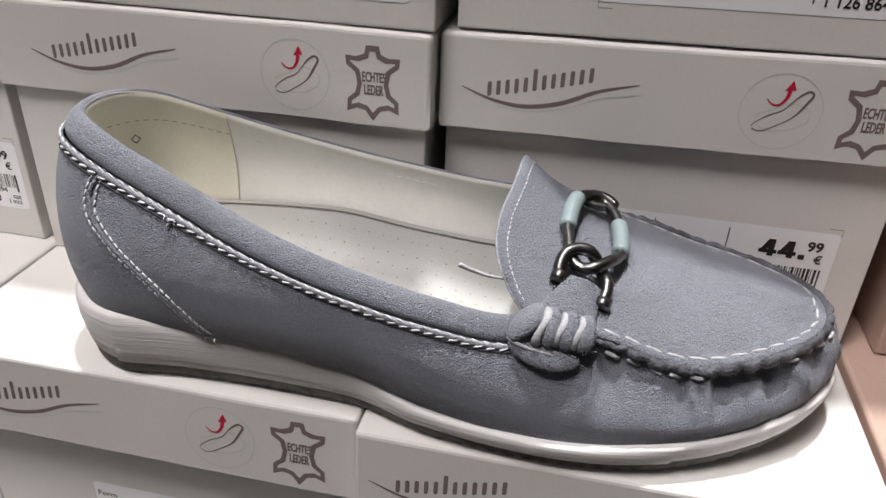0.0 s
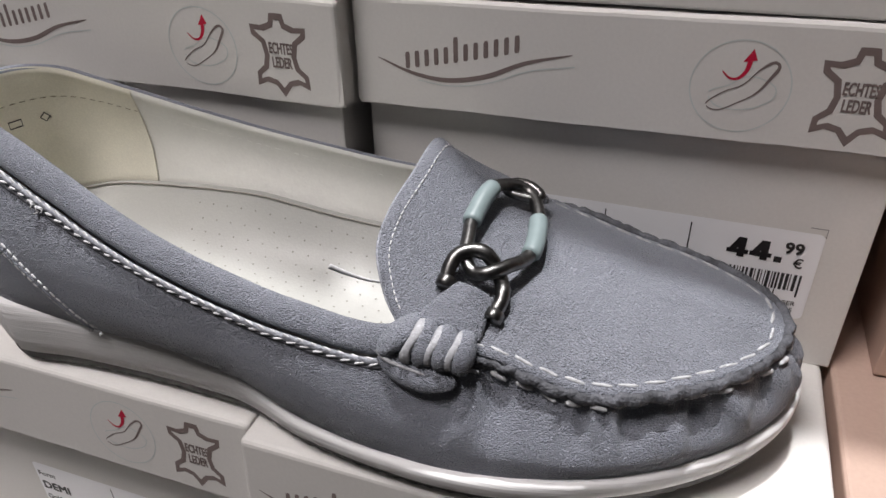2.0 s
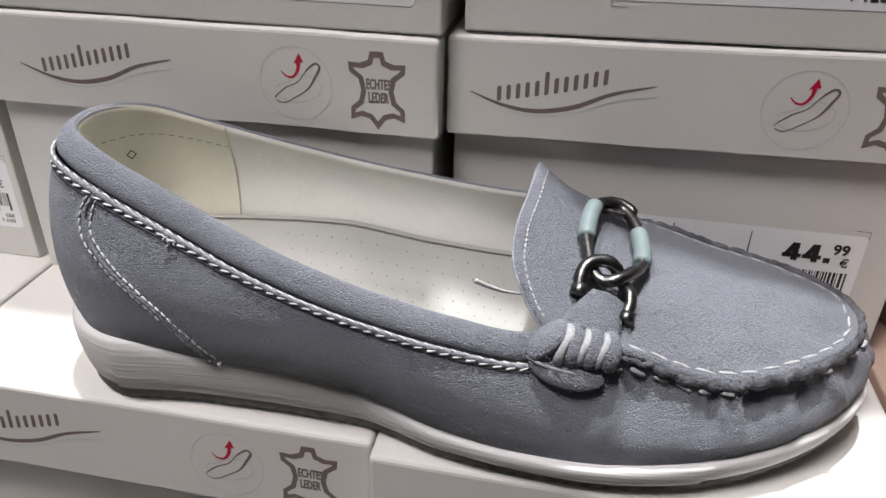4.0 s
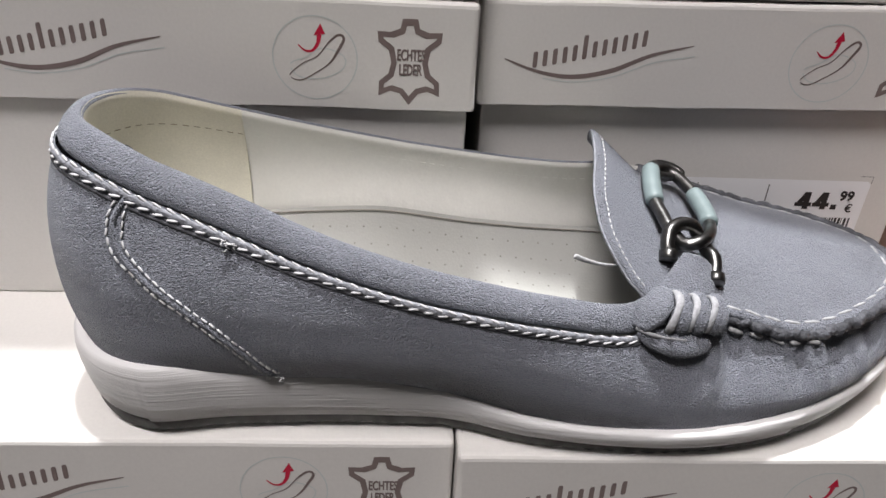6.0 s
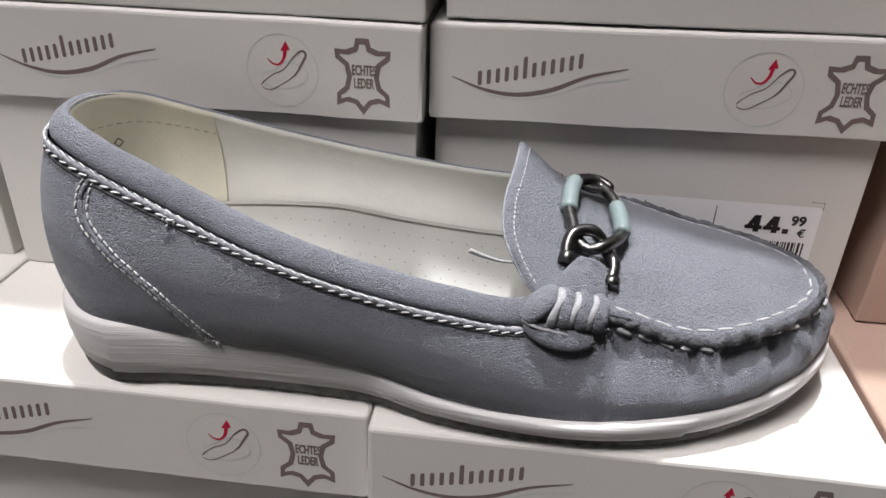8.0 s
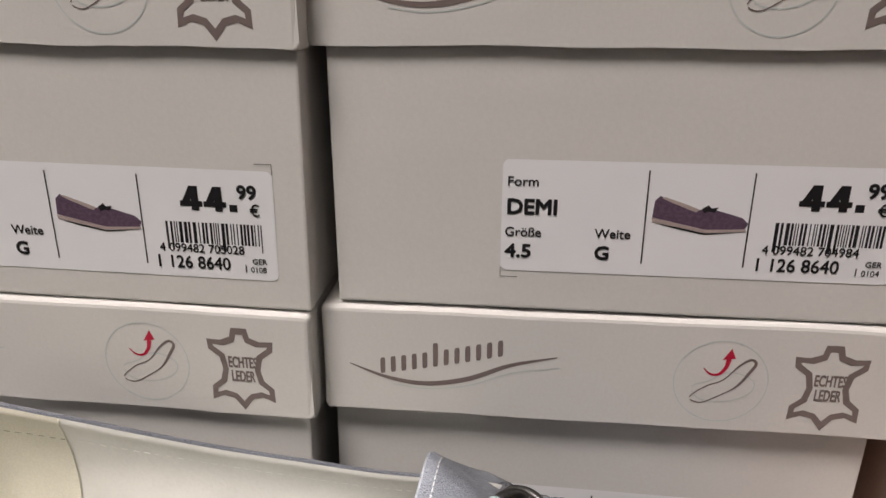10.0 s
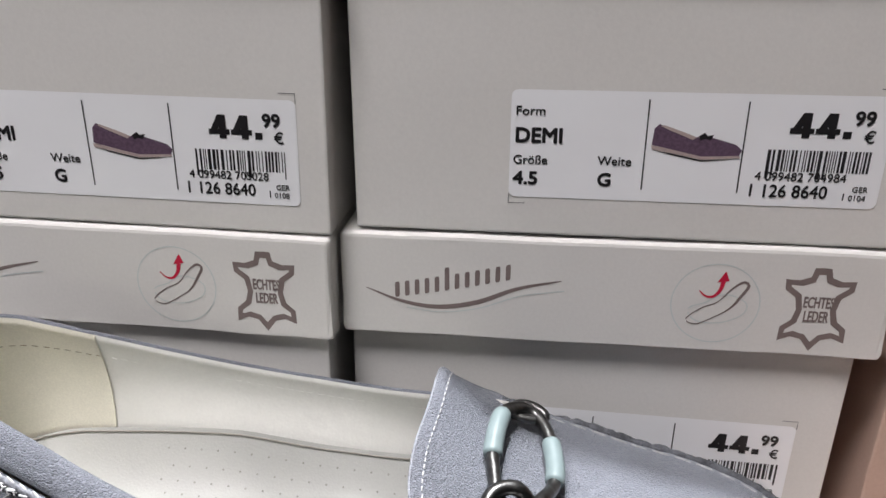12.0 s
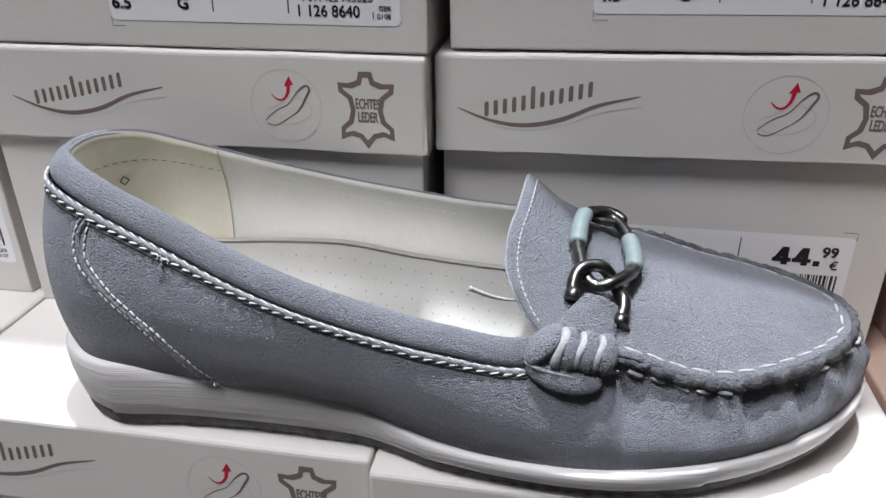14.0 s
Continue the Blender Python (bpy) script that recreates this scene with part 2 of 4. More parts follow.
def lettering(text, size, bold=0.0, shear=0.0, squeeze=1.0):
    """Flat printed words in the built-in font, lying in the x-z plane with the left end of the baseline at the origin."""
    key = (text, size, bold, shear, squeeze)
    if key not in TEXTS:
        font = bpy.data.curves.new("words", "FONT")
        font.body, font.size, font.shear = text, size, shear
        font.resolution_u = 3
        ob = bpy.data.objects.new("words", font)
        scene.collection.objects.link(ob)
        me = bpy.data.meshes.new_from_object(ob.evaluated_get(bpy.context.evaluated_depsgraph_get()))
        bpy.data.objects.remove(ob)
        me.transform(Matrix(((squeeze, 0, 0, 0), (0, 0, 1, 0), (0, 1, 0, 0), (0, 0, 0, 1))))
        me.materials.clear()
        if bold:
            bm = bmesh.new()
            for k in range(9):
                got = len(bm.verts)
                bm.from_mesh(me)
                bm.verts.ensure_lookup_table()
                reach = bold * size * (1 if k < 8 else 0)
                for v in bm.verts[got:]:
                    v.co += Vector((math.cos(k * math.pi / 4) * reach, -k * 0.00001, math.sin(k * math.pi / 4) * reach))
            bm.to_mesh(me)
            bm.free()
        TEXTS[key] = me
    return TEXTS[key]


def words(name, text, size, x, z, y, mat, parent, bold=0.0, shear=0.0, squeeze=1.0, turn=0.0):
    src = lettering(text, size, bold, shear, squeeze)
    me = TEXTS.setdefault((text, size, bold, shear, squeeze, mat.name), src.copy())
    if not me.materials:
        me.materials.append(mat)
    return tagged(part(name, me, mat, parent, at=pose(x, y, z, 0, -turn, 0)), kind="stuff")


# ---- setting ----
FLOOR_Z = -0.80
for nm, dims, mt in (("floor", (-3, 3, -3.2, 0.75, FLOOR_Z - 0.1, FLOOR_Z), FLOOR), ("ceiling", (-3, 3, -3.2, 0.75, 2.2, 2.3), CEILING),
                     ("wall_north", (-3, 3, 0.75, 0.85, FLOOR_Z, 2.2), GREY_WALL), ("wall_south", (-3, 3, -3.3, -3.2, FLOOR_Z, 2.2), GREY_WALL),
                     ("wall_east", (3, 3.1, -3.2, 0.75, FLOOR_Z, 2.2), GREY_WALL), ("wall_west", (-3.1, -3, -3.2, 0.75, FLOOR_Z, 2.2), GREY_WALL)):
    ob = new(nm, mesh_of(block(*dims), mt, name=nm))
    tagged(ob, {"floor": "brown-grey vinyl shop floor", "ceiling": "white painted shop ceiling"}.get(nm, "grey painted shop wall"), nm.split("_")[0], kind="structure")
LAYER = 0.111
shelf = tagged(new("shelf", mesh_of(block(-1.0, 1.0, 0.15, 0.72, -LAYER - 0.036, -LAYER - 0.0032, 0.002), SHELF)), "white laminate display shelf under the boxes", "shelf", kind="structure")
plinth = tagged(new("plinth", mesh_of(block(-0.95, 0.95, 0.25, 0.70, FLOOR_Z, -LAYER - 0.036), SHELF)), "white laminate plinth carrying the shelf", "plinth", kind="structure")


# ---- shoe boxes ----
def carton(w, d, z0, z1, mat_bevel=0.0008, x=0.0, y=0.0):
    return block(x, x + w, y, y + d, z0, z1, mat_bevel, 2)


def tray(w, d, z0, z1, wall=0.0016, bevel=0.0018, flare=0.0):
    """A lid: a shallow tray turned over, with rounded folds."""
    bm = block(0, w, 0, d, z0, z1)
    bottom = [f for f in bm.faces if f.normal.z < -0.9]
    r = bmesh.ops.inset_region(bm, faces=bottom, thickness=wall)
    bmesh.ops.translate(bm, verts=list({v for f in bottom for v in f.verts}), vec=(0, 0, (z1 - z0) - wall))
    outer = [e for e in bm.edges if all(v.co.z > z1 - 1e-5 for v in e.verts) or (abs(e.verts[0].co.x - e.verts[1].co.x) < 1e-6 and abs(e.verts[0].co.y - e.verts[1].co.y) < 1e-6 and (e.verts[0].co.x < 1e-5 or e.verts[0].co.x > w - 1e-5))]
    bmesh.ops.bevel(bm, geom=outer, offset=bevel, segments=3, affect="EDGES", profile=0.5)
    long = [e for e in bm.edges if e.calc_length() > 0.1]
    bmesh.ops.subdivide_edges(bm, edges=long, cuts=24, use_grid_fill=True)
    off = random.uniform(0, 50)
    for v in bm.verts:
        if v.co.y < wall * 2:
            v.co.y -= flare * (z1 - v.co.z) / (z1 - z0)
        wave = noise.noise((v.co.x * 28 + off, v.co.y * 28, v.co.z * 10)) * 0.0007 + noise.noise((v.co.x * 95 + off, v.co.y * 95, 2.0)) * 0.00025
        v.co.z += wave * (0.7 if v.co.z > z1 - 0.004 else 1.0)
    return bm


PRINTS = {}


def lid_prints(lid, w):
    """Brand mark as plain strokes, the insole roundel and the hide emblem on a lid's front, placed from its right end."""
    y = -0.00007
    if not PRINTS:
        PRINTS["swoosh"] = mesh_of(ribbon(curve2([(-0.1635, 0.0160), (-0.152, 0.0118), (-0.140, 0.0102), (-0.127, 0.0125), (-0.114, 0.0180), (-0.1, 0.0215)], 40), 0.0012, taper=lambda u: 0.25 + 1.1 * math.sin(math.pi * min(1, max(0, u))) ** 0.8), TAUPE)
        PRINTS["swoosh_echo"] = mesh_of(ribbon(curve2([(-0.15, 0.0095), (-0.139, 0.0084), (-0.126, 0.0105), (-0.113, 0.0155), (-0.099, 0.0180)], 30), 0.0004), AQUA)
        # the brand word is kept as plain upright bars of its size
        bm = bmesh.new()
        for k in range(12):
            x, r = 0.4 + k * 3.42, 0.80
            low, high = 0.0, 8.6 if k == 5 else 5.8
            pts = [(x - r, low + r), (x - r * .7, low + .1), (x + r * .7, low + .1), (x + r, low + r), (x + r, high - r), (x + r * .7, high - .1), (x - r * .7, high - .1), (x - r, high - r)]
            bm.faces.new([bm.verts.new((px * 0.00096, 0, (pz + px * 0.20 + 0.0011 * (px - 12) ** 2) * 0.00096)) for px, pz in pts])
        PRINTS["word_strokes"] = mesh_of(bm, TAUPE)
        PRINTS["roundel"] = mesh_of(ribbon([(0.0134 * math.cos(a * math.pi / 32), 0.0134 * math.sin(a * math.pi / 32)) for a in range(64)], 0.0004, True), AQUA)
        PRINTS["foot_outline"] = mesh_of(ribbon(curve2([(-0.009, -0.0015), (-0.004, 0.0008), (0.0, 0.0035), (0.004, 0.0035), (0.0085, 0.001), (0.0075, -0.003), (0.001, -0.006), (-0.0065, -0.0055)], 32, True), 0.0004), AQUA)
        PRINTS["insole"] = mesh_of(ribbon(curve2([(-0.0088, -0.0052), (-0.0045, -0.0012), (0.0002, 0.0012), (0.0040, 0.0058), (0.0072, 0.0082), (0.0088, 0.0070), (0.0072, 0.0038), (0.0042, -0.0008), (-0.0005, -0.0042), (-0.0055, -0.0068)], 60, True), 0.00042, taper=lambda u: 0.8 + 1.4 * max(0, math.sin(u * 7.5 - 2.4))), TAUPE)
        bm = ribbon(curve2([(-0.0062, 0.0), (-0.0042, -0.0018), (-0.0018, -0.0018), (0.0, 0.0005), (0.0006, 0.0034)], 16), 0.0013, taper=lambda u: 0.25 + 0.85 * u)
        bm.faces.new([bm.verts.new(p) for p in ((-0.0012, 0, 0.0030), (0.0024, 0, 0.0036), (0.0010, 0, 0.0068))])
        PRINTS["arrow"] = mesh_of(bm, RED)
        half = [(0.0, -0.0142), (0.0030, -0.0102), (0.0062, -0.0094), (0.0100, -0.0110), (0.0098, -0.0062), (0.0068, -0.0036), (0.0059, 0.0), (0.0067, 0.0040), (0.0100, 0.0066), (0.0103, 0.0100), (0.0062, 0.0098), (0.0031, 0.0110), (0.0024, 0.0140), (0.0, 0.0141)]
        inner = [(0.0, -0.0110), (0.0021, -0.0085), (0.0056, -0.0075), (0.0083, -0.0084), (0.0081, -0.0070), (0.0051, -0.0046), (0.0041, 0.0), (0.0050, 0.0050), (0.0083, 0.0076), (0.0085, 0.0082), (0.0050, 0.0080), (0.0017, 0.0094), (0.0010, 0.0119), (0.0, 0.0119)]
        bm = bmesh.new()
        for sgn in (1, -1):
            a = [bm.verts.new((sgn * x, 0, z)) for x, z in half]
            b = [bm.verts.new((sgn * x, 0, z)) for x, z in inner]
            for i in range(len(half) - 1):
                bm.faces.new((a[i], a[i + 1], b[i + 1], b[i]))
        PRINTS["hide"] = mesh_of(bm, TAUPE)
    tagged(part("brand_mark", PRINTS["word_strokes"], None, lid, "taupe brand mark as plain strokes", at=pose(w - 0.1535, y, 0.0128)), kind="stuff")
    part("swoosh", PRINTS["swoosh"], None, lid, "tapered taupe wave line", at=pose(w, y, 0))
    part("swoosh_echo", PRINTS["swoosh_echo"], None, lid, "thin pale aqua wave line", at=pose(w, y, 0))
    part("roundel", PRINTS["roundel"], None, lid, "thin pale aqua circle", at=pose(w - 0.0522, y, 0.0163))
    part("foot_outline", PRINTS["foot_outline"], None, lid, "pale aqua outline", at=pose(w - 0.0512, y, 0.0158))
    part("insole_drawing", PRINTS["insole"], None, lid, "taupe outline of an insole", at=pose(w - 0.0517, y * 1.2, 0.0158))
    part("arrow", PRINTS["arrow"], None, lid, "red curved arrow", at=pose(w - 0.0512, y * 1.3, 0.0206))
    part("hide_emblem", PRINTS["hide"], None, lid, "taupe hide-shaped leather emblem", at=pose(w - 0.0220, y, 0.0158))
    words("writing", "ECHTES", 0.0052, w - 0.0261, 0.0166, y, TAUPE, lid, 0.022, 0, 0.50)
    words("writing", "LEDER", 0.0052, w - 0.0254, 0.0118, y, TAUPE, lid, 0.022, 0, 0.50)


def price_label(box, x, z, y, size, digits, batch, seed):
    """A white price sticker with its words, bars and small shoe picture; x, z its lower left corner."""
    W, H, r = 0.1070, 0.0328, 0.002
    outline = [(cx + r * math.cos(a), cz + r * math.sin(a)) for cx, cz, a0 in ((W - r, H - r, 0), (r, H - r, 90), (r, r, 180), (W - r, r, 270)) for a in (radians(a0 + k * 22.5) for k in range(5))]
    bm = plate(outline, 0)
    label = part("price_label", bm, PAPER, box, "white rounded paper price sticker", at=pose(x, y - 0.00015, z))
    t = -0.00008
    words("writing", "Form", 0.0039, 0.0013, 0.0253, t, INK, label, 0.012, 0, 1.05)
    words("writing", "DEMI", 0.0062, 0.0013, 0.0172, t, INK, label, 0.036, 0, 1.02)
    words("writing", "Größe", 0.0039, 0.0010, 0.0105, t, INK, label, 0.012, 0, 1.0)
    words("writing", size, 0.0056, 0.0012, 0.0042, t, INK, label, 0.036, 0, 1.12)
    words("writing", "Weite", 0.0039, 0.0262, 0.0108, t, INK, label, 0.012, 0, 1.0)
    words("writing", "G", 0.0056, 0.0264, 0.0044, t, INK, label, 0.036, 0, 1.05)
    # the heavy price figures: slanting stroke, crossbar and stem
    bm = bmesh.new()
    for dx in (0.0795, 0.0865):
        for k, shape in enumerate((((0, 0.0014), (0.0024, 0.0014), (0.0050, 0.0072), (0.0030, 0.0072)), ((0, 0.0012), (0.0066, 0.0012), (0.0066, 0.0028), (0, 0.0028)), ((0.0033, 0), (0.0055, 0), (0.0055, 0.0072), (0.0033, 0.0072)))):
            bm.faces.new([bm.verts.new((dx + px, t - k * 0.00002, 0.0206 + pz)) for px, pz in shape])
    bm.faces.new([bm.verts.new((0.0940 + px, t, 0.0206 + pz)) for px, pz in ((0, 0), (0.0023, 0), (0.0023, 0.0021), (0, 0.0021))])
    tagged(part("price_figure", bm, INK, label, "heavy black price figures"), kind="stuff")
    words("writing", "99", 0.0056, 0.0964, 0.0246, t, INK, label, 0.034, 0, 1.02)
    words("writing", "€", 0.0048, 0.0998, 0.0196, t, INK, label, 0.010)
    for dx in (0.0395, 0.0672):
        part("divider", plate([(dx, 0.0036), (dx + 0.0004, 0.0036), (dx + 0.0004, 0.0306), (dx, 0.0306)], t), INK, label)
    rng = random.Random(seed)
    bm = bmesh.new()
    px, k = 0.0744, 0
    while px < 0.1032:
        wd = rng.choice((0.00032, 0.00032, 0.00064, 0.00064, 0.00096))
        low = 0.0085 if k in (0, 1, 14, 15) or px > 0.1022 else 0.0106
        bm.faces.new([bm.verts.new(p) for p in ((px, t, low), (px + wd, t, low), (px + wd, t, 0.0170), (px, t, 0.0170))])
        px += wd + rng.choice((0.00036, 0.00050, 0.00072))
        k += 1
    tagged(part("barcode", bm, INK, label), kind="stuff")
    words("writing", digits, 0.0037, 0.0718, 0.0078, t, INK, label, 0.010, 0, 0.98)
    words("writing", "1 126 8640", 0.0054, 0.0700, 0.0028, t, INK, label, 0.018, 0, 0.93)
    words("writing", "1", 0.0032, 0.0966, 0.0024, t, INK, label, 0.006)
    words("writing", "GER", 0.0024, 0.0994, 0.0050, t, INK, label, 0.008)
    words("writing", batch, 0.0024, 0.0988, 0.0024, t, INK, label, 0.008)
    up = [(0.0418, 0.0222), (0.0432, 0.0236), (0.0470, 0.0219), (0.0530, 0.0196), (0.0560, 0.0206), (0.0590, 0.0198), (0.0620, 0.0190), (0.0655, 0.0180), (0.0672, 0.0164), (0.0665, 0.0148), (0.0560, 0.0143), (0.0480, 0.0160), (0.0415, 0.0174)]
    pic = part("shoe_picture", plate(up, t), PLUM, label, "small printed picture of a plum loafer")
    part("picture_sole", plate([(0.0413, 0.0173), (0.0480, 0.0160), (0.0560, 0.0143), (0.0668, 0.0148), (0.0668, 0.0141), (0.0560, 0.0133), (0.0480, 0.0149), (0.0416, 0.0160)], t * 1.5), SAND, label)
    part("picture_lining", plate([(0.0434, 0.0231), (0.0470, 0.0215), (0.0530, 0.0192), (0.0540, 0.0200), (0.0500, 0.0215), (0.0445, 0.0233)], t * 1.6), SAND, label)
    part("picture_tread", plate([(0.0416, 0.0159), (0.0480, 0.0148), (0.0560, 0.0132), (0.0668, 0.0140), (0.0560, 0.0128), (0.0480, 0.0144)], t * 1.5), INK, label)
    part("picture_bow", plate([(0.0545, 0.0203), (0.0562, 0.0214), (0.0570, 0.0205), (0.0588, 0.0208), (0.0580, 0.0193), (0.0564, 0.0196), (0.0552, 0.0190)], t * 1.7), INK, label)
    for cx, cz, sx, sz in ((0.0, -0.002, 1, 1), (W, H + 0.002, -1, -1)):
        part("corner_mark", ribbon([(cx, cz + sz * 0.003), (cx, cz), (cx + sx * 0.005, cz)], 0.0002), INK, box, at=pose(x, y - 0.0002, z))
    return label


def shoe_box(right, front, bottom, label_z=0.0125, wide=0.0, size="", digits="", batch="", group="stacked cream shoe boxes", place="", seed=3, height=LAYER, lid_w=0.172, label_x=0.0, over=0.0024, depth=0.29, inset=0.0022, side=0.0045, tip=0.0, lid_tip=0.0, print_shift=0.0, flare=0.0):
    """A cream shoe box with overlapping lid; right and front are the lid's right end and face."""
    w = lid_w + wide
    box = thing("shoe_box", pose(right - w, front, bottom, 0, tip, 0), "cream shoe box with printed lid" + place, "shoe box", group)
    lid_z = height - 0.0358
    part("body", carton(w - side - inset, depth - 0.012, 0.0002, height - 0.004, x=side, y=over), CARD, box, "plain cream card box body")
    bm = tray(w, depth, 0, 0.0354, flare=flare)
    lid = part("lid", bm, CARD, box, "cream card lid with taupe print", at=pose(0, 0, lid_z, 0, lid_tip, 0))
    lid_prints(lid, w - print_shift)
    if flare:
        # the prints lean with the splayed skirt
        splay = Matrix.Translation((0, 0, 0.0354)) @ Matrix.Rotation(-math.atan(flare / 0.0354), 4, "X") @ Matrix.Translation((0, 0, -0.0354))
        for child in lid.children:
            child.matrix_basis = splay @ child.matrix_basis
    if size:
        price_label(box, w - 0.0115 - 0.1070 + label_x, label_z, over, size, digits, batch, seed)
    return box


S45 = dict(size="4.5", digits="4 099482 704984", batch="0104", seed=5)
S65 = dict(size="6.5", digits="4 099482 705028", batch="0108", seed=9)
S40 = dict(size="4", digits="4 099482 705394", batch="0103", seed=21)
S50 = dict(size="5", digits="4 099482 704991", batch="0105", seed=14)
front_left = shoe_box(-0.0565, 0.186, -LAYER - 0.0025, over=0.0055, flare=0.0030, place=" under the shoe's heel", **S65)
front_right = shoe_box(0.1155, 0.180, -LAYER - 0.0022, over=0.0055, flare=0.0030, lid_w=0.1713, print_shift=0.0025, place=" under the shoe's toe", **S50)
front_far_left = shoe_box(-0.2300, 0.192, -LAYER - 0.0025, over=0.0055, flare=0.0030, place=" in the lower row", **S65)
rear_left = shoe_box(-0.0505, 0.2600, -0.0028, height=LAYER + 0.0028, label_z=0.0153, wide=0.010, place=" behind the shoe's heel", **S65)
rear_right = shoe_box(0.1230, 0.2680, -0.0028, height=LAYER + 0.0028, label_z=0.0180, label_x=-0.0068, inset=0.0055, side=0.0022, lid_tip=-0.9, over=0.0042, place=" behind the shoe's toe", **S50)
rear_far_left = shoe_box(-0.2345, 0.2640, -0.0028, height=LAYER + 0.0028, label_z=0.0153, label_x=0.006, place=" in the middle row", **S40)
upper_left = shoe_box(-0.0490, 0.2600, LAYER, over=0.0016, inset=0.0012, wide=0.010, label_z=0.0094, label_x=0.0012, place=" in the upper row", **S65)
upper_right = shoe_box(0.1238, 0.2678, LAYER + 0.0006, over=0.0016, tip=-0.8, label_z=0.0124, label_x=-0.0007, place=" in the upper row", **S45)
upper_far_left = shoe_box(-0.2340, 0.2640, LAYER, place=" in the upper row", **S50)
# unseen top row, added so the stack throws its shadow across the shoe
top_left = shoe_box(-0.0500, 0.2600, 2 * LAYER, wide=0.010, place=" in an unseen row added on top", **S65)
top_right = shoe_box(0.1240, 0.2690, 2 * LAYER + 0.0006, tip=-0.8, place=" in an unseen row added on top", **S45)


def rose_box(left, front, bottom, w, depth, height, lid_h, label):
    box = thing("shoe_box", pose(left, front, bottom), label, "shoe box", "rose shoe boxes")
    part("body", carton(w - 0.006, depth - 0.006, 0.0002, height - 0.003, x=0.003, y=0.003), PINK, box)
    part("lid", tray(w, depth, 0, lid_h), PINK, box, at=pose(0, 0, height - lid_h))
    return box


rose_box(0.1185, 0.1700, -LAYER - 0.003, 0.19, 0.30, LAYER, 0.034, "plain rose card shoe box beside the cream boxes")
rose_box(0.1280, 0.2700, -0.0025, 0.19, 0.30, LAYER, 0.034, "plain rose card shoe box standing on another")
rose_box(0.1290, 0.2720, LAYER - 0.002, 0.19, 0.30, LAYER, 0.034, "plain rose card shoe box on top of its stack")


# ---- the shoe ----
def middle(x):
    return catmull(((-0.18, 0.222), (-0.04, 0.222), (0.005, 0.2262), (0.045, 0.231), (0.075, 0.236), (0.102, 0.240)), x)


def cap(u, heel, toe, power=2.1):
    a = 1 - (1 - u / heel) ** power if u < heel else 1
    b = 1 - (1 - (1 - u) / toe) ** power if 1 - u < toe else 1
    return max(a, 0) ** (1 / power) * max(b, 0) ** (1 / power)


N_ROUND = 400


def rounds(n=N_ROUND):
    """(u, side) round the shoe: heel to toe along the near side, then back along the far side."""
    out = []
    for i in range(n):
        phi = 2 * math.pi * i / n
        out.append(((1 - math.cos(phi)) / 2, -1 if phi < math.pi else 1))
    return out


def sole_edge(u, side, inset=0.0):
    x = -0.1735 + 0.2755 * u
    near = ((0, 0.0360), (0.16, 0.0348), (0.35, 0.0338), (0.42, 0.0340), (0.5, 0.0390), (0.58, 0.0436), (0.66, 0.0470), (0.76, 0.0476), (0.87, 0.0475), (1, 0.047))
    far = ((0, 0.032), (0.16, 0.032), (0.35, 0.034), (0.5, 0.039), (0.65, 0.0430), (0.78, 0.0405), (1, 0.038))
    w = catmull(near if side < 0 else far, u) * cap(u, 0.13, 0.30)
    x += inset * (1 - 2 * u)
    return Vector((x, middle(x) + side * max(w - inset, 0), 0))


def feather_z(u):
    return catmull(((0, 0.0225), (0.1, 0.0235), (0.18, 0.021), (0.24, 0.0192), (0.32, 0.0185), (0.38, 0.0155), (0.45, 0.0118), (0.52, 0.0093), (0.6, 0.0079), (0.68, 0.0080), (0.78, 0.0098), (0.88, 0.0117), (1, 0.016)), u)


def waist(u):
    return 0.0032 * catmull(((0.10, 0), (0.19, 1), (0.36, 1), (0.50, 0)), u)


def ground_z(u):
    return 0.0030 + catmull(((0, 0.0026), (0.05, 0.0008), (0.1, 0), (0.5, 0), (0.6, -0.0008), (0.72, -0.0008), (0.85, 0.0006), (1, 0.0040)), u)


def top_edge(u, side):
    """The line where the side panels end: the collar stitching behind, the moccasin seam in front."""
    x = -0.1685 + 0.2630 * u
    if side < 0:
        w = catmull(((-0.1775, 0.0265), (-0.148, 0.0245), (-0.117, 0.0290), (-0.084, 0.0345), (-0.049, 0.0385), (-0.032, 0.0390), (-0.007, 0.0385), (0.016, 0.0350), (0.052, 0.0378), (0.0945, 0.038)), x)
        z = catmull(((-0.1700, 0.0816), (-0.158, 0.0800), (-0.148, 0.0762), (-0.139, 0.0718), (-0.117, 0.0639), (-0.102, 0.0581), (-0.084, 0.0527), (-0.067, 0.0487), (-0.049, 0.0455), (-0.032, 0.0424), (-0.010, 0.0387), (0.004, 0.0412), (0.016, 0.041), (0.05, 0.033), (0.08, 0.0345), (0.0945, 0.035)), x)
    else:
        w = catmull(((-0.1775, 0.026), (-0.148, 0.026), (-0.117, 0.031), (-0.084, 0.035), (-0.049, 0.039), (-0.007, 0.040), (0.016, 0.036), (0.052, 0.031), (0.0945, 0.030)), x)
        z = catmull(((-0.1700, 0.0818), (-0.15, 0.0775), (-0.125, 0.0705), (-0.1, 0.0645), (-0.06, 0.0567), (-0.02, 0.0518), (0.01, 0.0512), (0.03, 0.0485), (0.06, 0.0418), (0.0945, 0.0352)), x)
    w *= cap(u, 0.10, 0.25)
    return Vector((x, middle(x) + side * w, z))


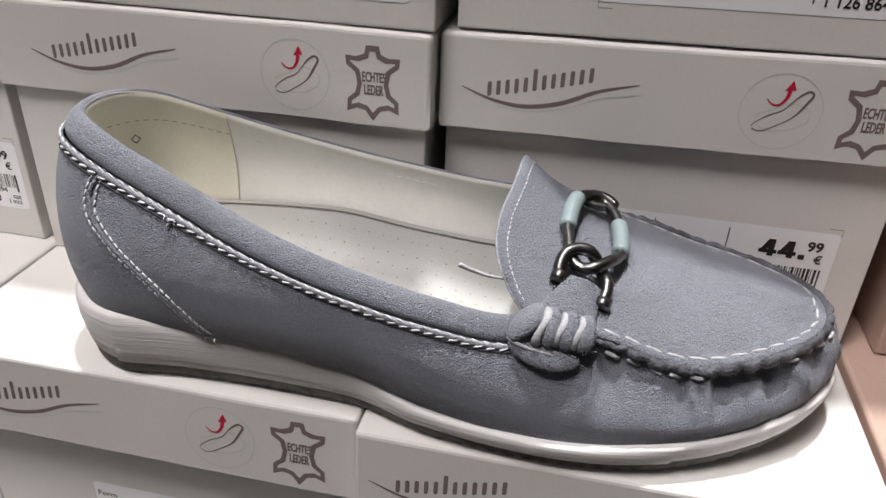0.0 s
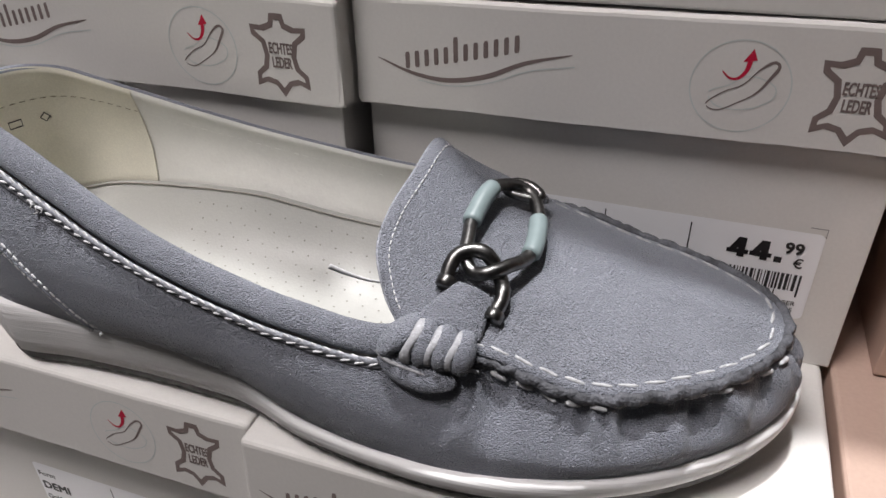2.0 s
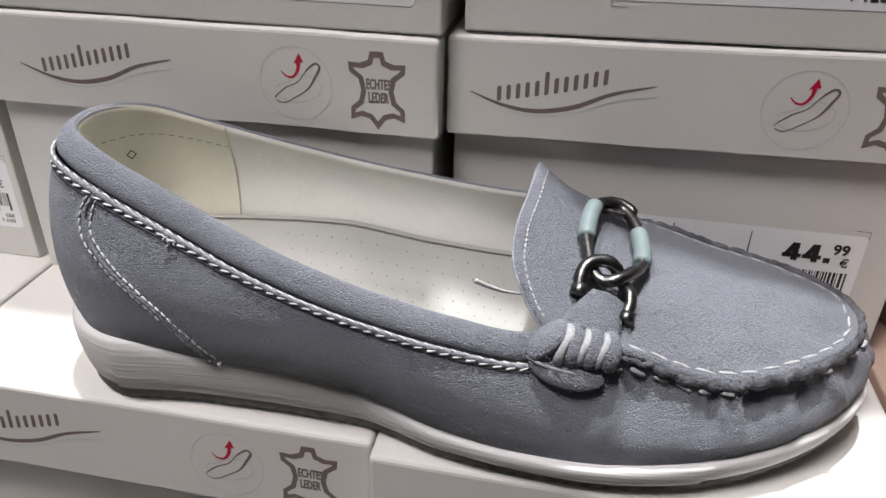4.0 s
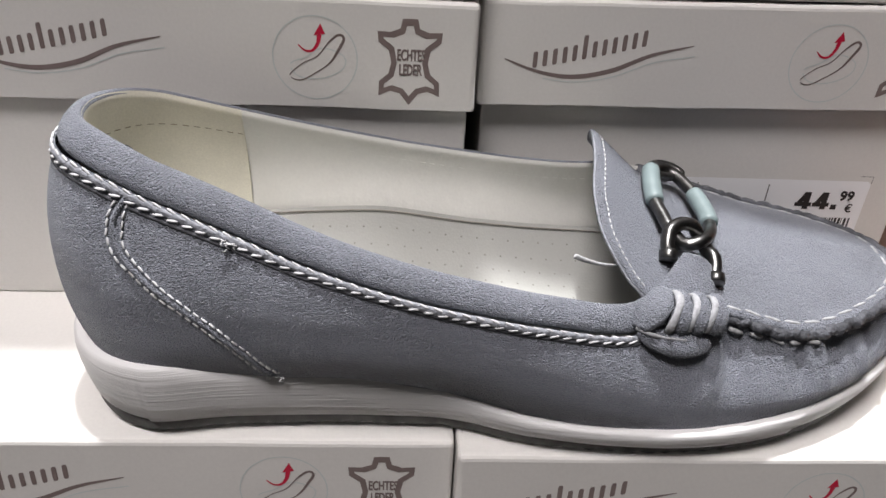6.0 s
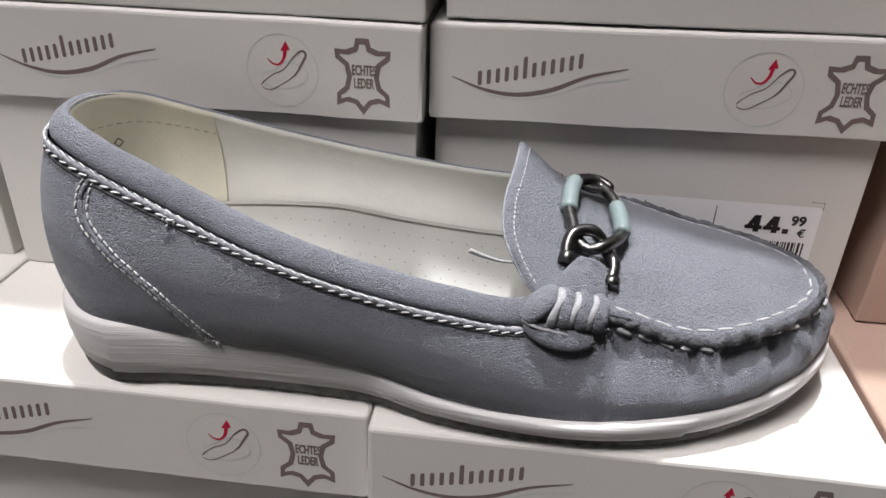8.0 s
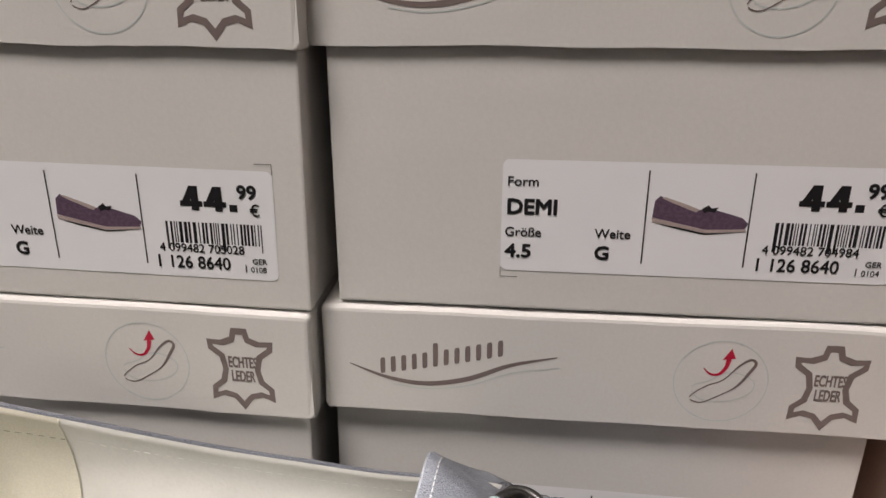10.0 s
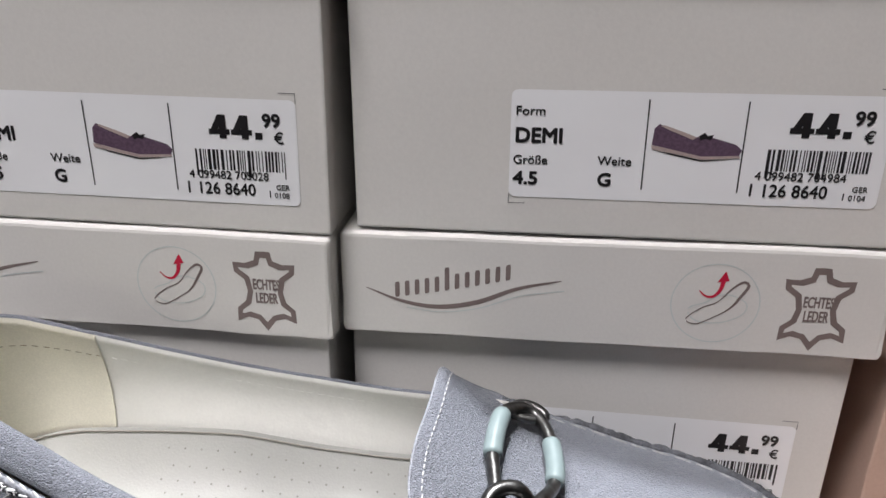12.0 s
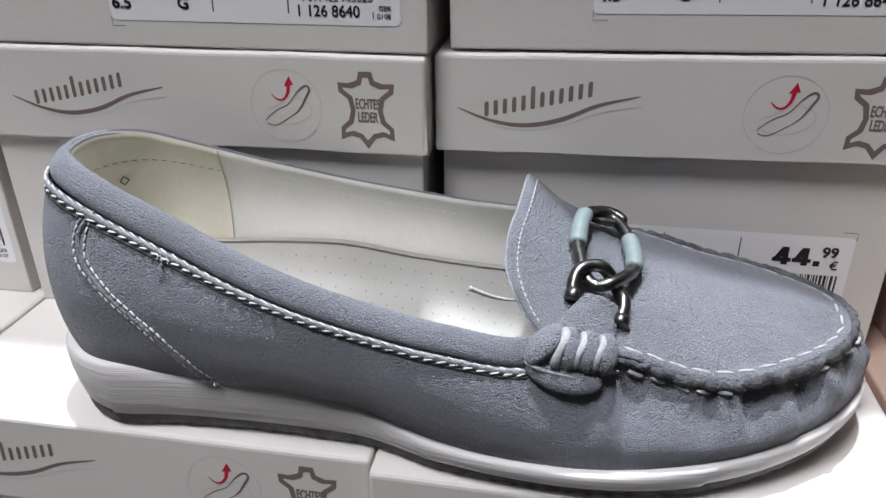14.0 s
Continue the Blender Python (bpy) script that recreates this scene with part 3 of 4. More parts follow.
def outward(points, i):
    n = len(points)
    d = points[(i + 1) % n] - points[(i - 1) % n]
    v = Vector((d.y, -d.x, 0))
    return v.normalized() if v.length else Vector((0, -1, 0))


ROUND = rounds()
SOLE_LINE = [sole_edge(u, s) for u, s in ROUND]
TOP_LINE = [top_edge(u, s) for u, s in ROUND]
OUT = [outward(SOLE_LINE, i) for i in range(N_ROUND)]
OUT_TOP = [outward(TOP_LINE, i) for i in range(N_ROUND)]
BASE = Vector((-0.04, 0.222, 0))
BACK = Matrix.Translation(-BASE)
shoe = thing("loafer", Matrix.Translation(BASE), "grey-blue nubuck loafer with white sole and metal bit on box lids", "shoe")


def shoe_part(name, bm, mat, label="", parent=None, smooth=True):
    return part(name, bm, mat, parent or shoe, label, smooth, at=BACK if parent is None else None)


def side_point(i, v):
    """A point of the side panel: v runs from the sole (0) to the top edge (1)."""
    u, s = ROUND[i]
    foot = SOLE_LINE[i] + Vector((0, 0, feather_z(u))) - OUT[i] * catmull(((0, 0.0030), (0.1, 0.0016), (0.2, 0.0022), (0.36, 0.0022), (0.5, 0.0012)), u)
    top = TOP_LINE[i]
    bulge = catmull(((0, 0.0115), (0.06, 0.0105), (0.12, 0.0100), (0.2, 0.0105), (0.34, 0.0100), (0.5, 0.0080), (0.65, 0.0090), (0.8, 0.010), (0.92, 0.008), (1, 0.007)), u)
    ctrl = foot.lerp(top, catmull(((0, 0.5), (0.1, 0.42), (0.5, 0.42), (0.65, 0.5)), u)) + OUT[i] * bulge
    p = foot * (1 - v) ** 2 + ctrl * 2 * v * (1 - v) + top * v * v
    # puckers that the moccasin seam gathers round the toe
    pull = max(0.0, min(1.0, (u - 0.60) / 0.14)) * math.sin(math.pi * min(1, 0.06 + v * 0.97)) ** 0.8 * (0.15 + v) ** 1.2
    pull *= 0.25 + 0.75 * max(0.0, min(1.0, (v - 0.25) / 0.35))
    run = SOLE_LINE[i]
    fold = noise.noise((run.x * 85 - v * 0.35, run.y * 85, 3.1)) + 0.7 * noise.noise((run.x * 190 - v * 0.8, run.y * 190, 7.7))
    beat = math.cos(run.x * 620 - run.y * 400 - v * 0.6) * (0.6 + noise.noise((run.x * 60, run.y * 60, 9.0)))
    crease = abs(noise.noise((run.x * 75 - v * 0.5, run.y * 75 + v * 0.4, 12.4))) + 0.5 * abs(noise.noise((run.x * 160 - v * 0.5, run.y * 160, 2.4)))
    p += OUT[i] * pull * (fold * 0.0055 + beat * 0.0008 - crease * 0.0150 + 0.0016)
    for px, wide, deep in ((0.020, 0.0055, 0.0009), (0.037, 0.0045, 0.0020), (0.052, 0.0040, 0.0015), (0.065, 0.0044, 0.0023), (0.0775, 0.0036, 0.0019), (0.087, 0.0030, 0.0015)):
        if s < 0 or px > 0.08:
            d = (run.x - px + 0.010 * (0.95 - v)) / wide
            p -= OUT[i] * deep * math.exp(-d * d) * max(0.0, min(1.0, (v - 0.30) / 0.45)) * min(1, (1.02 - v) * 12)
    slack = noise.noise((p.x * 22, p.y * 22, p.z * 30)) * 0.0009 * math.sin(math.pi * v)
    return p + OUT[i] * slack


# white wedge sole, dark tread under it
bm = bmesh.new()
rows = []
for out, f in ((-0.010, -0.0), (-0.0004, 0.0), (0.0010, 0.05), (0.0016, 0.3), (0.0019, 0.55), (0.0017, 0.8), (0.0011, 0.95), (-0.0002, 1.0), (-0.004, 1.0)):
    row = []
    for i, (u, s) in enumerate(ROUND):
        low, high = ground_z(u), feather_z(u) + 0.0008
        tuck = -0.0016 * (1 - f) * (1 if u < 0.10 or u > 0.8 else 0.4)
        tuck -= waist(u)
        row.append(SOLE_LINE[i] + OUT[i] * (out + tuck) + Vector((0, 0, low + (high - low) * f)))
    rows.append(row)
vs = sheet_into(bm, rows, True)
bm.faces.new(vs[0])
shoe_part("sole", bm, SOLE, "white rubber wedge sole with fine ribs")
bm = bmesh.new()
rows = []
for out, f in ((-0.02, 0.0), (-0.0030, 0.0), (-0.0016, 0.25), (-0.0014, 0.9), (-0.0014, 1.1)):
    row = []
    for i, (u, s) in enumerate(ROUND):
        top = ground_z(u)
        low = catmull(((0, 0.0010), (0.05, -0.0020), (0.1, -0.0026), (0.78, -0.0026), (0.9, 0.0002), (1, 0.0045)), u)
        notch = 0.00035 if int((SOLE_LINE[i].x + 1) * 340) % 2 and 0.1 < u < 0.9 else 0.0
        row.append(SOLE_LINE[i] + OUT[i] * (out - waist(u) - notch * (1 - f)) + Vector((0, 0, low + notch * 0.8 * (f < 0.5) + (top - low) * f)))
    rows.append(row)
vs = sheet_into(bm, rows, True)
bm.faces.new(vs[0])
shoe_part("tread", bm, TREAD, "thin dark rubber tread")

# side panels
bm = bmesh.new()
sheet_into(bm, [[side_point(i, k / 22) for i in range(N_ROUND)] for k in range(23)], True)
shoe_part("upper", bm, LEATHER, "grey-blue nubuck side panels puckered round the toe")

# collar: a padded roll above the stitching
FIRST = [i for i, (u, s) in enumerate(ROUND) if TOP_LINE[i].x < 0.004]
near_ids = [i for i in FIRST if ROUND[i][1] < 0 and TOP_LINE[i].x < -0.001]
far_ids = [i for i in FIRST if ROUND[i][1] > 0]
COLLAR_IDS = far_ids + near_ids
def roll(x):
    return catmull(((-0.17, 0.0039), (-0.14, 0.0043), (-0.1, 0.0041), (-0.05, 0.0038), (0.01, 0.0035)), x)


def crest(x, side):
    """Height of the collar's crest over the stitching."""
    return catmull(((-0.17, 0.0072), (-0.14, 0.0078), (-0.1, 0.0074), (-0.05, 0.0069), (0.01, 0.0063)) if side < 0 else ((-0.17, 0.0072), (-0.14, 0.0088), (-0.1, 0.0086), (-0.05, 0.0079), (0.01, 0.0072)), x)


def roll_at(i):
    """The roll is thick on the near side and thins out round the heel to the far side."""
    u, side = ROUND[i]
    return roll(TOP_LINE[i].x) * (1 if side < 0 else catmull(((0, 1), (0.05, 0.75), (0.12, 0.58)), u))


def collar_core(i):
    return TOP_LINE[i] - OUT_TOP[i] * 0.0044 + Vector((0, 0, crest(TOP_LINE[i].x, ROUND[i][1]) - roll_at(i)))


LEAN = 0.5
COLLAR = [collar_core(i) for i in COLLAR_IDS]
bm = tube_into(bmesh.new(), COLLAR, lambda f: roll_at(COLLAR_IDS[round(f * (len(COLLAR) - 1))]), 18, flat=0.76, up=(0, 0, 1))
for k, v in enumerate(bm.verts):
    v.co -= OUT_TOP[COLLAR_IDS[k // 18]] * (v.co.z - COLLAR[k // 18].z) * LEAN
shoe_part("collar", bm, LEATHER, "padded grey-blue nubuck collar roll")

# inside: footbed and lining
def bed_far_z(x):
    return catmull(((-0.175, 0.036), (-0.125, 0.043), (-0.085, 0.0455), (-0.05, 0.0395), (0.0, 0.031), (0.05, 0.022)), x)


def bed_near_z(x):
    return catmull(((-0.175, 0.036), (-0.125, 0.035), (-0.085, 0.031), (-0.05, 0.027), (0.0, 0.021), (0.05, 0.019)), x)


def bed_low_z(x):
    return catmull(((-0.175, 0.030), (-0.125, 0.028), (-0.085, 0.0265), (-0.05, 0.022), (0.0, 0.016), (0.05, 0.015)), x)


def bed_point(u, w):
    """Footbed: u heel to toe, w from the near wall (0) to the far wall (1), cupped."""
    a, b = sole_edge(u, -1, 0.006), sole_edge(u, 1, 0.0075)
    p = a.lerp(b, w)
    edge = bed_near_z(p.x) * (1 - w) + bed_far_z(p.x) * w
    rise = abs(2 * w - 1) ** 2.2
    p.z = bed_low_z(p.x) * (1 - rise) + edge * rise
    return p


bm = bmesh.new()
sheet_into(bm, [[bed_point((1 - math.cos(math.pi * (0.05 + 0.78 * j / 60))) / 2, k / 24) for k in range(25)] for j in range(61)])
footbed = shoe_part("footbed", bm, FOOTBED, "ivory perforated leather footbed, darkened for shade")
bm = bmesh.new()
for a in range(8):
    for b in range(17):
        u = 0.24 + b * 0.0215 + (a % 2) * 0.0107
        w = 0.93 - a * 0.068
        if w > 0.97 - 0.3 * max(0, u - 0.5):
            continue
        p = bed_point(u, w)
        q, r = bed_point(u + 0.01, w) - p, bed_point(u, w + 0.02) - p
        nrm = q.cross(r).normalized()
        q.normalize()
        r = nrm.cross(q)
        bm.faces.new([bm.verts.new(p + nrm * 0.00025 + (q * math.cos(k) + r * math.sin(k)) * 0.00036) for k in (j * math.pi / 4 for j in range(8))])
tagged(shoe_part("perforation", bm, HOLE, "rows of small punched holes", smooth=False), kind="stuff")


def lining_point(i, v):
    """Inner wall: v from the collar (0) down to the footbed (1)."""
    u, s = ROUND[i]
    r = roll_at(i)
    core = collar_core(i)
    foot = sole_edge(u, s, 0.0068)
    foot.z = (bed_near_z(foot.x) if s < 0 else bed_far_z(foot.x)) - 0.0015
    if v < 0.25:
        a = v / 0.25
        dz = r * (0.86 - 1.6 * a)
        return core - OUT_TOP[i] * (r * 0.76 * min(1, 0.35 + a * 1.6) + 0.0005 + dz * LEAN) + Vector((0, 0, dz))
    top = core - OUT_TOP[i] * (r * 0.76 + 0.0005 - r * 0.74 * LEAN) + Vector((0, 0, -r * 0.74))
    a = (v - 0.25) / 0.75
    return top.lerp(foot, a) + OUT[i] * (0.0022 * math.sin(math.pi * a))


def lining_sheet(ids):
    bm = bmesh.new()
    sheet_into(bm, [[lining_point(i, k / 16) for i in ids] for k in range(17)])
    return bm


every = [i for i in list(range(N_ROUND // 2, N_ROUND)) + list(range(N_ROUND // 2)) if TOP_LINE[i].x < (-0.002 if ROUND[i][1] < 0 else 0.012)]
heel_ids = [i for i in every if TOP_LINE[i].x < -0.124 or (ROUND[i][1] < 0 and TOP_LINE[i].x < -0.11)]
cut_a, cut_b = every.index(heel_ids[0]), every.index(heel_ids[-1])
shoe_part("heel_lining", lining_sheet(heel_ids), HEEL_LINING, "cream suede heel lining")
shoe_part("lining", lining_sheet(every[:cut_a + 1]), LINING, "off-white leather lining")
shoe_part("lining", lining_sheet(every[cut_b:]), LINING, "off-white leather lining")

# vamp with its standing tongue
def tongue_x(w):
    return catmull(((0, -0.003), (0.05, -0.0035), (0.13, -0.0105), (0.24, -0.0160), (0.38, -0.0170), (0.6, -0.0145), (0.86, -0.0120), (0.90, -0.0085), (1, 0.003)), w)


VAMP = ((-0.004, (0.0440, 0.0600, 0.0685, 0.0752, 0.0560)), (0.012, (0.0425, 0.0500, 0.0550, 0.0580, 0.0510)), (0.022, (0.041, 0.0462, 0.0500, 0.0527, 0.0498)),
        (0.05, (0.0340, 0.0395, 0.0430, 0.0452, 0.0430)), (0.075, (0.0345, 0.0380, 0.0400, 0.0405, 0.0386)), (0.0945, (0.0355, 0.0355, 0.0355, 0.0355, 0.0355)))


def vamp_point(s, w):
    xs = -0.004 + (0.0945 + 0.004) * math.sin(s * math.pi / 2)
    u = (xs + 0.1685) / 0.2630
    a, b = top_edge(u, -1), top_edge(u, 1)
    a.z += 0.001
    p = a.lerp(b, w)
    column = [(x, catmull(tuple(zip((0, 0.25, 0.5, 0.75, 1), zs)), w)) for x, zs in VAMP]
    p.z = catmull(column, xs)
    p.z += (a.z - catmull(tuple((x, zs[0]) for x, zs in VAMP), xs)) * max(0, 1 - w * 5)
    p.x += (tongue_x(w) + 0.004) * max(0, 1 - s * 3.2) ** 1.6
    p.z += 0.0004 * noise.noise((p.x * 60, p.y * 60, 1.3))
    return p


bm = bmesh.new()
rows = [[vamp_point(j / 70, k / 36) for k in range(37)] for j in range(71)]
sheet_into(bm, rows)
vamp = shoe_part("vamp", bm, LEATHER, "smooth grey-blue nubuck vamp with standing tongue")
mod = vamp.modifiers.new("thickness", "SOLIDIFY")
mod.thickness, mod.offset = 0.0016, 0


def capsule_into(bm, a, b, r, sides=6):
    """One stitch: a short thread bulging in its middle."""
    d = b - a
    line = [a, a + d * 0.12, a + d * 0.35, a + d * 0.65, a + d * 0.88, b]
    tube_into(bm, line, lambda f: r * (0.45 + 0.55 * math.sin(math.pi * min(1, max(0, f))) ** 0.6), sides)


def stitches(line, period, length, r, lift, slant=0.0, rng=random.Random(4)):
    """Stitches along a line of (point, normal)."""
    bm = bmesh.new()
    run = [0.0]
    for (p, n), (q, m) in zip(line, line[1:]):
        run.append(run[-1] + (q - p).length)

    def at(s):
        s = min(max(s, 0), run[-1])
        j = max(k for k in range(len(run)) if run[k] <= s + 1e-12)
        j = min(j, len(run) - 2)
        f = (s - run[j]) / max(1e-9, run[j + 1] - run[j])
        return line[j][0].lerp(line[j + 1][0], f), line[j][1].lerp(line[j + 1][1], f).normalized()

    s = 0.0
    while s + length < run[-1]:
        (a, n), (b, m) = at(s), at(s + length)
        side = (b - a).cross(n).normalized() * slant
        jit = rng.uniform(-0.00012, 0.00012)
        capsule_into(bm, a + n * lift - side + n * jit, b + n * lift + side, r * rng.uniform(0.88, 1.12))
        s += period * rng.uniform(0.96, 1.04)
    return bm


def shoe_stitch(name, bm, mat, label):
    return tagged(shoe_part(name, bm, mat, label), kind="stuff")


NEAR_IDS = [i for i in range(1, N_ROUND // 2)]


def normal_at(i, v):
    p = side_point(i, v)
    a = side_point((i + 1) % N_ROUND, v) - side_point((i - 1) % N_ROUND, v)
    b = side_point(i, min(1, v + 0.03)) - side_point(i, max(0, v - 0.03))
    n = a.cross(b).normalized()
    return p, n if n.dot(OUT[i]) > 0 else -n


# pale braid between two stitch rows under the collar; a dark tube paints the shade below it
order = COLLAR_IDS
BRAID = material("pale_grey_braid", (0.26, 0.27, 0.30), 0.7, grain=900, grain_amount=0.25, stain=300, stain_amount=0.2, bump=900, bump_depth=0.0006)
BRAID_SHADE = material("dark_braid_shade", (0.06, 0.062, 0.07), 0.8, stain=300, stain_amount=0.3)


def along_seam(v, lift):
    """A line of (point, normal) on the side panel just under the collar."""
    got = [normal_at(i, v) for i in order]
    return [(p + n * lift, n) for p, n in got]


braid = [p for p, n in along_seam(0.976, 0.0003)]
shoe_part("collar_braid", tube_into(bmesh.new(), braid, lambda f: 0.0012 + 0.0002 * noise.noise((f * 210, 0.4, 0.9)), 10, flat=0.6, up=(0, 0, 1)), BRAID, "pale grey gathered braid")
cut = [p for p, n in along_seam(0.934, 0.0001)]
shoe_part("collar_shade_line", tube_into(bmesh.new(), cut, lambda f: 0.0005 + 0.0002 * noise.noise((f * 160, 1.4, 0.9)), 8, flat=0.7, up=(0, 0, 1)), BRAID_SHADE, "dark line standing in for shade under the braid")
for v, lift, r, slant in ((0.996, 0.0008, 0.00036, 0.0003), (0.958, 0.0007, 0.00042, -0.0004)):
    shoe_stitch("stitching", stitches(along_seam(v, lift), 0.0039, 0.0027, r, 0.0, slant), THREAD, "white double stitching")

# heel counter seam
GRID = [(i, k / 60, side_point(i, k / 60)) for i in NEAR_IDS if SOLE_LINE[i].x < -0.07 for k in range(61)]


def on_near_side(x, z):
    i, v, p = min(GRID, key=lambda g: (g[2].x - x) ** 2 + (g[2].z - z) ** 2)
    return normal_at(i, v)


def counter_line(shift):
    pts = smooth_line([(-0.1450 + shift, 0, 0.0742), (-0.1490 + shift, 0, 0.0678), (-0.1480 + shift, 0, 0.0592), (-0.1390 + shift * 1.1, 0, 0.0497), (-0.1270 + shift, 0, 0.0400), (-0.1180 + shift, 0, 0.0310), (-0.1110 + shift, 0, 0.0215)], 70)
    got = [on_near_side(p.x, p.z) for p in pts]
    for _ in range(4):
        got = [got[0]] + [((a[0] + b[0] * 2 + c[0]) / 4, (a[1] + b[1] * 2 + c[1]).normalized()) for a, b, c in zip(got, got[1:], got[2:])] + [got[-1]]
    return got


edge = counter_line(0.0012)
shoe_part("counter_edge", tube_into(bmesh.new(), [p + n * 0.0001 for p, n in edge], 0.0008, 8), LEATHER, "raised edge of the heel counter")
for sh in (-0.0006, 0.0032):
    shoe_stitch("stitching", stitches(counter_line(sh), 0.0026, 0.0021, 0.00036, 0.0003, 0.0001), THREAD, "white double stitching")

# frayed thread ends on the braid and at the foot of the counter seam
rng = random.Random(8)
knot_i = min((i for i in range(N_ROUND) if ROUND[i][1] < 0), key=lambda i: abs(TOP_LINE[i].x + 0.1175))
foot_p, foot_n = counter_line(0.0015)[-1]
for spot, normal, count, mat in ((normal_at(knot_i, 0.97)[0] + OUT_TOP[knot_i] * 0.0012, OUT_TOP[knot_i], 9, THREAD), (foot_p, foot_n, 8, THREAD)):
    bm = bmesh.new()
    for k in range(count):
        a = spot + Vector((rng.uniform(-0.0026, 0.0026), 0, rng.uniform(-0.0014, 0.0014))) + normal * 0.0002
        b = a + Vector((rng.uniform(-0.0014, 0.0014), 0, rng.uniform(-0.0016, 0.0016))) + normal * rng.uniform(0.0001, 0.0008)
        tube_into(bm, [a, a.lerp(b, 0.5) + normal * 0.0005, b], 0.00022, 5)
    shoe_stitch("frayed_thread", bm, mat, "short frayed thread ends")

# moccasin seam: ruffled lip, thick outer stitches and fine inner ones
LIP_IDS = [i for i in range(N_ROUND) if (ROUND[i][1] < 0 and TOP_LINE[i].x > 0.0125) or (ROUND[i][1] > 0 and TOP_LINE[i].x > 0.012)]
lip_base = smooth_line([TOP_LINE[i] for i in LIP_IDS[::6]], 260)
LIP_STEP = (lip_base[1] - lip_base[0]).length
lip = []
for j, p in enumerate(lip_base):
    a, b = lip_base[max(0, j - 1)], lip_base[min(len(lip_base) - 1, j + 1)]
    d = (b - a).normalized()
    o = Vector((d.y, -d.x, 0)).normalized()
    near = 1 if p.y < middle(p.x) else 0.4
    ruffle = 0.8 * abs(math.sin(j * LIP_STEP * math.pi / 0.0072)) + 0.5 * noise.noise((j * 0.21, 0.2, 5.0))
    lip.append(p + o * (0.0002 + 0.0009 * ruffle * near) + Vector((0, 0, 0.0002 + 0.0009 * noise.noise((j * 0.33, 4.2, 0.1)))))
grow = lambda f: (0.0009 + 0.0009 * min(1, f * 7) * min(1, (1 - f) * 9) * (1 - 0.5 * max(0, min(1, f * 4 - 2.2)))) * (1 + 0.34 * noise.noise((f * 75, 1.7, 2.2)))
shoe_part("seam_lip", tube_into(bmesh.new(), lip, grow, 12, flat=0.85), LIP, "ruffled grey raw leather lip")
BAND_THREAD = material("pale_grey_thread", (0.44, 0.445, 0.46), 0.7, stain=500, stain_amount=0.25, bump=2500, bump_depth=0.0002)
outer = []
for i in LIP_IDS:
    p, n = normal_at(i, 0.90)
    outer.append((p, n))
shoe_stitch("seam_stitching", stitches(outer, 0.0072, 0.0048, 0.00085, 0.0007, 0.0003), BAND_THREAD, "thick white moccasin stitches")


def vamp_at(x, y):
    """The vamp's surface over a place in plan, with its normal."""
    def spot(px, py):
        s = math.asin(max(0, min(1, (px + 0.004) / 0.0985))) * 2 / math.pi
        u = (px + 0.1685) / 0.2630
        a, b = top_edge(u, -1), top_edge(u, 1)
        w = (py - a.y) / max(1e-6, b.y - a.y)
        return Vector((px, py, vamp_point(s, min(1, max(0, w))).z))
    p = spot(x, y)
    n = (spot(x + 0.001, y) - spot(x - 0.001, y)).cross(spot(x, y + 0.001) - spot(x, y - 0.001)).normalized()
    return p, n if n.z > 0 else -n


ring = []
for i in LIP_IDS:
    q = TOP_LINE[i] - OUT_TOP[i] * 0.0026
    q.x = min(q.x, 0.0905)
    ring.append(vamp_at(q.x, q.y))
shoe_stitch("vamp_stitching", stitches(ring, 0.0070, 0.0054, 0.00054, 0.0007, 0.0003), BAND_THREAD, "white seam stitching round the vamp")
tongue = []
for k in range(40):
    w = 0.10 + 0.72 * k / 39
    p = vamp_point(0.014, w)
    n = (vamp_point(0.04, w) - p).cross(vamp_point(0.014, w + 0.02) - p).normalized()
    tongue.append((p, n if n.z > 0 else -n))
shoe_stitch("stitching", stitches(tongue, 0.0021, 0.0015, 0.00026, 0.0009), THREAD, "fine white tongue stitching")
tip = [vamp_point(0.0, k / 60) for k in range(3, 55)]
shoe_part("tongue_edge", tube_into(bmesh.new(), tip, 0.00045, 6), BRAID, "pale cut edge of the tongue")

# lining seams
far_heel = [i for i in heel_ids if ROUND[i][1] > 0]
seam_i = far_heel[0]
seam = [(lining_point(seam_i, k / 20) - OUT[seam_i] * 0.0004, -OUT[seam_i]) for k in range(21)]
shoe_part("lining_seam", tube_into(bmesh.new(), [p for p, n in seam], 0.00028, 6), HEEL_LINING, "overlapped edge of the heel lining")
row = [(lining_point(i, 0.36) - OUT[i] * 0.0002, -OUT[i]) for i in far_heel + [j for j in heel_ids if ROUND[j][1] < 0][:50]]
TAN = material("tan_thread", (0.33, 0.28, 0.20), 0.8, stain=600, stain_amount=0.15)
shoe_stitch("stitching", stitches(row, 0.0034, 0.0020, 0.00014, -0.0001), TAN, "fine tan stitching")
row = [(lining_point(i, 0.36) - OUT[i] * 0.0002, -OUT[i]) for i in every[:cut_a]]
shoe_stitch("stitching", stitches(row, 0.0034, 0.0020, 0.00012, -0.0002), LINING, "fine off-white stitching")
rim = [bed_point(u, 0.985) + Vector((0, -0.0004, 0.0004)) for u in (0.04 + 0.62 * k / 70 for k in range(71))]
BED_EDGE = material("footbed_edge", (0.30, 0.28, 0.25), 0.8, stain=300, stain_amount=0.1)
shoe_part("footbed_edge", tube_into(bmesh.new(), rim, 0.0003, 6), BED_EDGE, "dark seam above the footbed")


